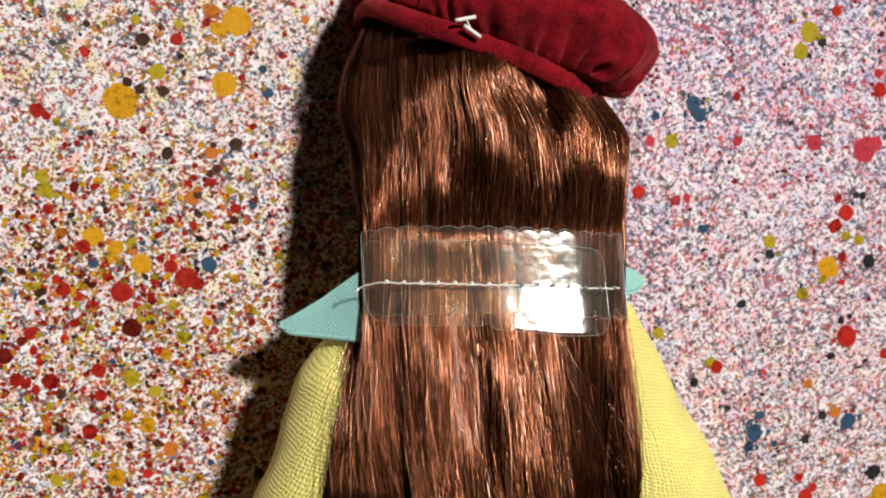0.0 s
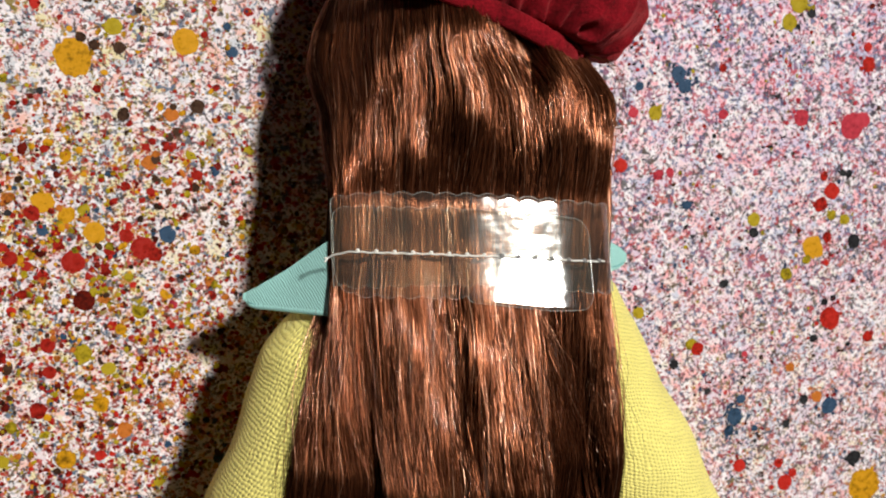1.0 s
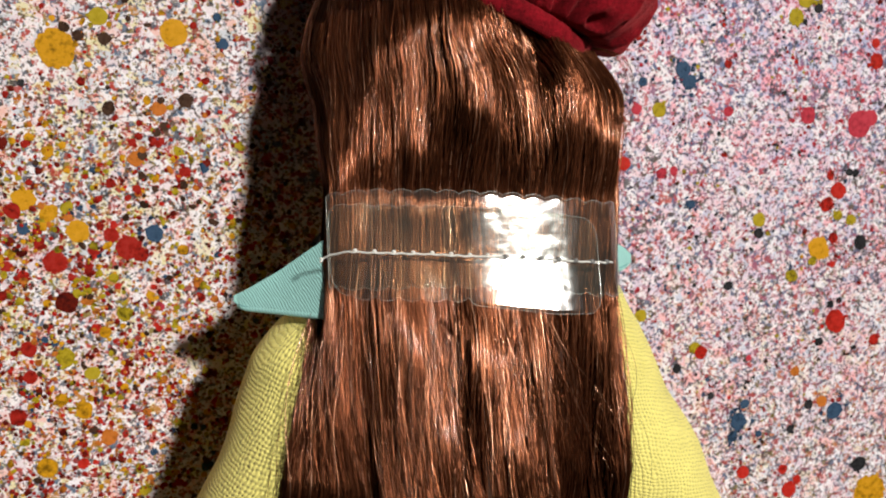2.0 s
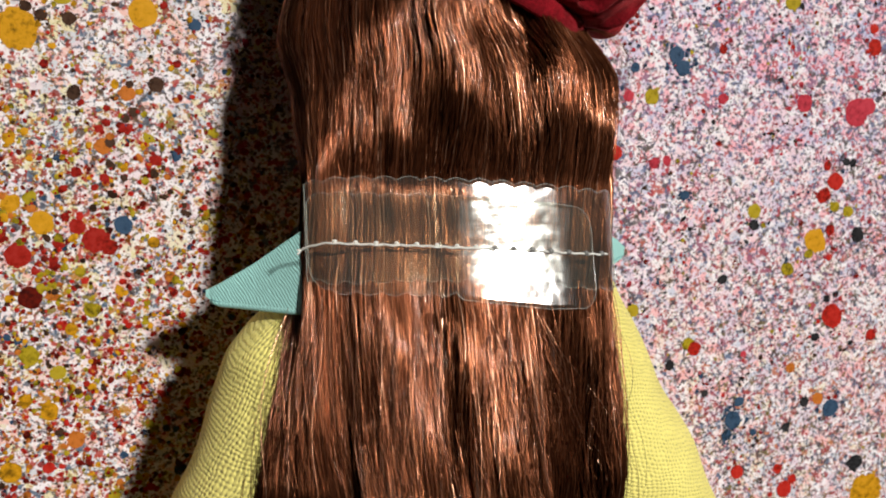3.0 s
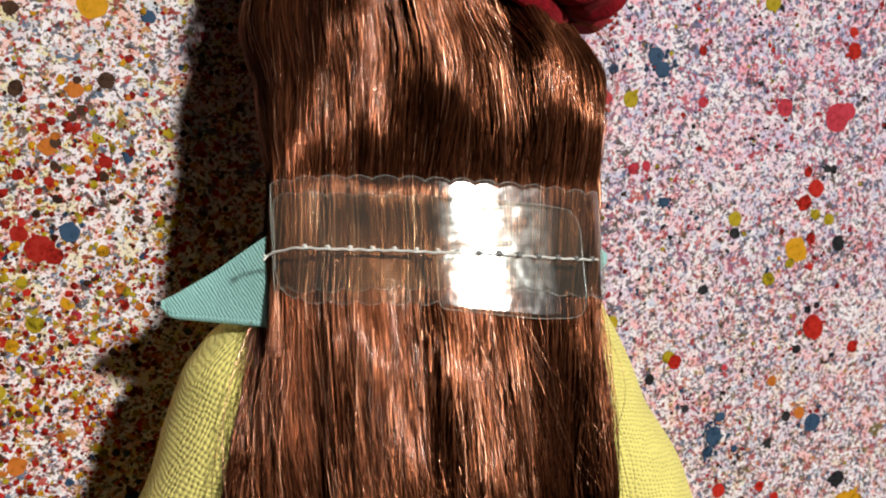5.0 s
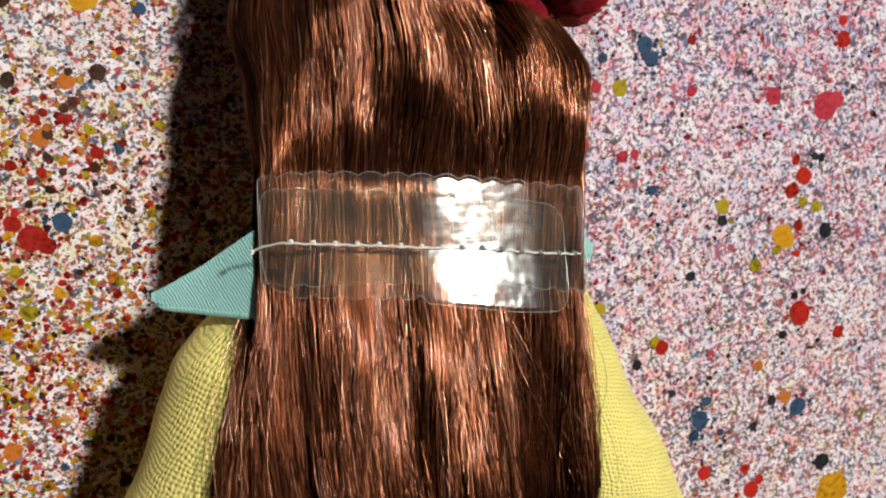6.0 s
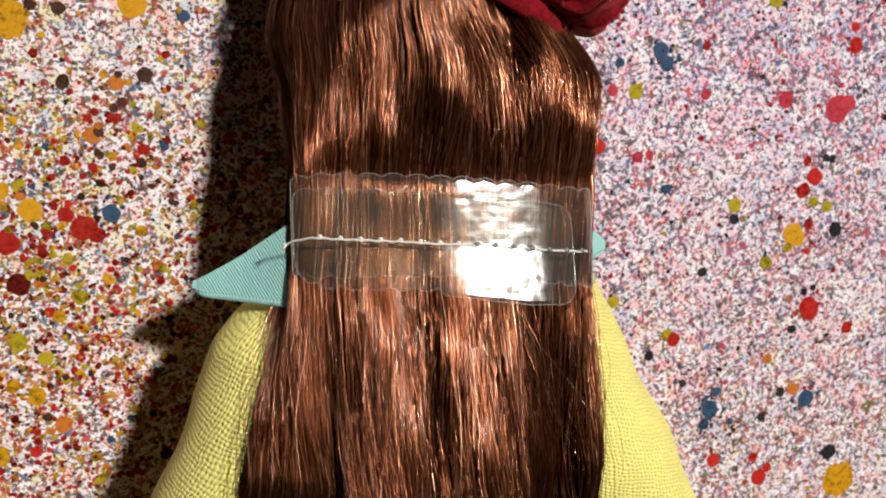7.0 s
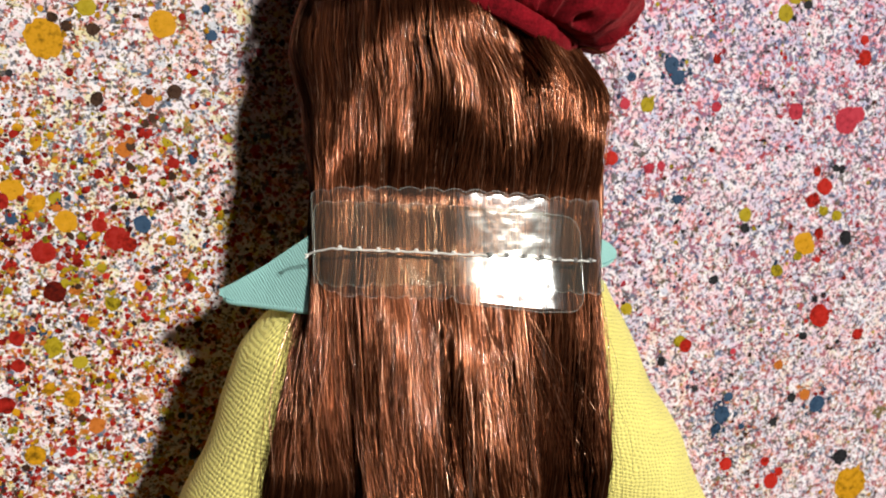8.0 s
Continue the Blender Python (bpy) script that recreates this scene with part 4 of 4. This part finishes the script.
def beret():
    ob = tagged(new("beret"), "dark red velvet beret tilted on the head of the doll", "beret")
    rng = np.random.default_rng(4)
    n = 480
    w = np.arange(n) * 2 * math.pi / n
    # the band: a soft strip with a rolled lower edge
    rows = [(0.0010, 0.955), (0.0001, 0.985), (0.0004, 1.010), (0.0016, 1.026), (0.0030, 1.026), (0.0040, 1.008), (0.0044, 0.975)]
    wob = 0.006 * np.sin(3 * w + 1) + 0.004 * np.sin(7 * w)
    verts = np.concatenate([beret_point(w, np.full(n, h) + 0.0003 * np.sin(5 * w), 0.0278 * (k + wob), 0.0276 * (k + wob)) for h, k in rows])
    part("band", mesh_of("band", verts, grid_faces(n, len(rows), True), [FELT]), ob)
    # the crown: gathered at the band, sagging over it towards one side
    m = 44
    u = np.linspace(0, 1, m)[:, None]
    sag = (0.5 + 0.5 * np.cos(w - 0.15))[None] ** 2.2
    out = 1.05 + 0.33 * sag
    knots = [0, 0.10, 0.25, 0.42, 0.60, 0.80, 1.0]

    def eased(values):
        return sum(np.interp(np.clip(u + d, 0, 1), knots, values) for d in np.linspace(-0.05, 0.05, 13)) / 13

    swell = eased([0.0, 0.58, 0.86, 1.0, 0.90, 0.58, 0.0])
    join = np.clip((u - 0.36) / 0.12, 0, 1)
    rad = (0.900 + (out - 0.900) * swell) * (1 - join) + out * swell * join
    h = eased([0.0040, 0.0044, 0.0080, 0.0146, 0.0205, 0.0255, 0.0280])
    h = h - 0.0006 * sag * np.exp(-((u - 0.22) / 0.16) ** 2)
    gather = np.exp(-((u - 0.22) / 0.24) ** 2) * np.clip(u / 0.04, 0, 1)
    turn = w[None] + 0.12 * np.sin(2 * w + 1)[None] + 0.16 * u
    folds = sum(a * (0.6 - np.abs(np.cos(0.5 * (k * turn + p))) ** 0.7) for k, a, p in ((9, 0.050, 0.9), (14, 0.050, 0.3), (21, 0.030, 2.0), (30, 0.012, 4.0)))
    rad = rad * (1 + gather * folds + 0.03 * np.sin(3 * w + 1.5 + 4 * u) * np.sin(math.pi * u) + 0.025 * np.sin(6 * w + 9 * u) * np.sin(math.pi * u))
    # pleats where the crown is sewn to the band, each a narrow groove that fades upwards
    for turn_at, deep, reach in ((2.05, 0.05, 0.22), (1.93, 0.07, 0.30), (1.81, 0.06, 0.25), (1.73, 0.05, 0.18), (1.645, 0.08, 0.33), (1.57, 0.05, 0.20), (1.50, 0.08, 0.34), (1.41, 0.09, 0.36),
                                 (1.33, 0.05, 0.22), (1.245, 0.10, 0.40), (1.13, 0.09, 0.30), (0.80, 0.07, 0.30), (0.55, 0.06, 0.28)):
        lean = turn_at + 0.30 * (u - 0.1)
        rad = rad * (1 - 1.3 * deep * np.exp(-((w[None] - lean) / (0.026 + 0.07 * u)) ** 2) * np.clip(1 - u / reach, 0, 1) ** 0.6)
    rad = np.maximum(rad, 0.001)
    dent = np.exp(-(((w[None] - 1.00) / 0.07) ** 2 + ((u - 0.20) / 0.05) ** 2))
    rad = rad * (1 - 0.13 * dent)
    verts = np.concatenate([beret_point(w, h[j] if h[j].size == n else np.full(n, h[j]), 0.0278 * rad[j], 0.0272 * rad[j]) for j in range(m)])
    part("crown", mesh_of("crown", verts, grid_faces(n, m, True), [FELT]), ob)
    # the plastic pin that holds the beret: two short bars and a thin neck
    for a, b in (((-0.0172, 0.0535, 0.0600), (-0.0131, 0.0543, 0.0600)), ((-0.0154, 0.0526, 0.0600), (-0.0120, 0.0504, 0.0598))):
        v, q = tube(np.linspace(a, b, 6), 0.00042, 10)
        part("pin_bar", mesh_of("pin_bar", v, q, [NYLON]), ob, "white plastic bar of a fastening pin")
    v, q = tube(np.linspace((-0.0150, 0.0539, 0.0599), (-0.0138, 0.0516, 0.0597), 6), 0.00018, 6)
    part("pin_neck", mesh_of("pin_neck", v, q, [NYLON]), ob)


beret()


# ---- the clear plastic strip round the hair ----
FILM_X = [-0.0372, -0.0352, -0.0340, -0.0320, -0.0290, -0.0215, -0.0135, -0.0105, 0.0000, 0.0092, 0.0130, 0.0165, 0.0185, 0.0198, 0.0215]
FILM_Z = [0.0540, 0.0578, 0.0592, 0.0604, 0.0615, 0.0635, 0.0652, 0.0655, 0.0659, 0.06615, 0.0656, 0.0642, 0.0624, 0.0605, 0.0570]


def film_point(x, y, lift=0.0):
    """The taut film over the hair, bent down at both edges of the hair and pulled in a little by the thread."""
    z = sum(np.interp(x + d, FILM_X, FILM_Z) for d in np.linspace(-0.0026, 0.0026, 9)) / 9
    return np.stack([x, y + 0 * x, z - 0.311 * y + np.where(y > 0.0015, 0.041, -0.030) * (y - 0.0015) + lift], -1)


def film_strip(name, xs, low, high, lift, parent, label=""):
    """A strip of film between two edge lines, with a thin bright rim."""
    v = np.linspace(0, 1, 26)[:, None]
    y = low[None] + (high - low)[None] * v
    x = np.broadcast_to(xs, y.shape)
    pts = film_point(x, y, lift)
    verts, quads, _ = sheet(pts, 0.00012)
    strip = part(name, mesh_of(name, verts, quads, [FILM]), parent, label)
    strip.visible_shadow = False
    rim = np.concatenate([pts[0], pts[1:, -1], pts[-1, ::-1][1:], pts[-2:0:-1, 0], pts[:1, 0]])
    tv, tq = tube(rim, 0.00005, 5)
    part("film_edge", mesh_of("film_edge", tv, tq, [FILM_EDGE]), strip).visible_shadow = False
    return strip


def scallop(x, pitch, depth, phase):
    return depth * np.abs(np.sin(math.pi * (x + phase) / pitch)) ** 0.8


def hair_strip():
    ob = tagged(new("hair_strip"), "clear plastic strip with scalloped edges stitched round the doll's hair", "plastic strip")
    x = np.linspace(-0.0357, 0.0186, 220)
    high = np.interp(x, [-0.0372, -0.034, -0.029, -0.0176, -0.0062, 0.0056, 0.0196, 0.0255], [0.0100, 0.0120, 0.0127, 0.0129, 0.0126, 0.0117, 0.0101, 0.0095]) + scallop(x, 0.0040, 0.0007, 0.001) - 0.0003
    low = np.interp(x, [-0.0372, -0.0298, -0.0187, -0.0075, 0.0042, 0.0179, 0.0255], [-0.0039, -0.0037, -0.0030, -0.0031, -0.0040, -0.0058, -0.0066]) - scallop(x, 0.0040, 0.0007, 0.002)
    film_strip("film_band", x, low, high, 0.0012, ob)
    # the loose tongue that overlaps it, with rounded ends
    x = np.linspace(-0.0355, 0.0128, 220)
    rise = np.clip((x + 0.0126) / 0.0016, 0, 1)
    rise = rise * rise * (3 - 2 * rise)
    bow = 1 - np.sqrt(np.clip(1 - np.clip((x - 0.0128 + 0.0030) / 0.0030, 0, 1) ** 2, 0, 1))
    bow_l = 1 - np.sqrt(np.clip(1 - np.clip((-0.0355 + 0.0042 - x) / 0.0042, 0, 1) ** 2, 0, 1))
    high = np.interp(x, [-0.0355, -0.0200, -0.0122, 0.0054, 0.0128], [0.0104, 0.0103, 0.0103, 0.0090, 0.0078]) - 0.0035 * bow - 0.0022 * bow_l + (1 - rise) * (scallop(x, 0.0040, 0.0006, 0) - 0.0004)
    low = -0.0052 - rise * np.interp(x, [-0.0122, 0.0038, 0.0128], [0.0012, 0.0032, 0.0034]) + 0.0035 * bow + 0.0040 * bow_l - (1 - rise) * scallop(x, 0.0040, 0.0007, 0.0004)
    film_strip("film_tongue", x, low, high, 0.0017, ob)
    # the thread through its row of holes
    x = np.linspace(-0.0368, 0.0160, 160)
    y = np.interp(x, [-0.0368, -0.0350, -0.0325, -0.0184, -0.0013, 0.0160], [0.0004, 0.0014, 0.0022, 0.0021, 0.0014, 0.0]) + 0.00006 * np.sin(x * 2600)
    pts = film_point(x, y, 0.0020)
    pts[:, 2] += 0.00010 * np.sin(2 * math.pi * x / 0.0033)
    v, q = tube(pts, 0.00019, 8)
    part("thread", mesh_of("thread", v, q, [THREAD]), ob, "white sewing thread")
    # right-hand stitches coloured grey: the holes' darkness against the glare is painted in
    v, q = ball((0, 0, 0), (0.00062, 0.00050, 0.00042), 12, 8)
    dark_stitch = mesh_of("stitch", v, q, [SHADED_STITCH])
    v, q = ball((0, 0, 0), (0.00042, 0.00034, 0.00032), 12, 8)
    lump = mesh_of("stitch", v, q, [THREAD])
    for k in range(15):
        sx = -0.0315 + 0.00328 * k
        sy = np.interp(sx, [-0.0325, -0.0184, -0.0013, 0.0160], [0.0022, 0.0021, 0.0014, 0.0]) + (0.0001 if k > 7 else 0.0003)
        part("stitch", dark_stitch if k > 7 else lump, ob).location = film_point(np.array(sx), np.array(sy), 0.0020)
    for dx, dy in ((-0.0006, -0.0006), (-0.0006, 0.0002)):
        end = film_point(np.array(-0.0366), np.array(0.0004), 0.0020)
        v, q = tube(np.linspace(end, end + np.array((dx, dy, 0.0004)), 4), 0.00018, 6)
        part("thread_end", mesh_of("thread_end", v, q, [THREAD]), ob)


hair_strip()

# ---- the large drops of paint on the table ----
paint_drops(TABLETOP)
paint_specks(TABLETOP)
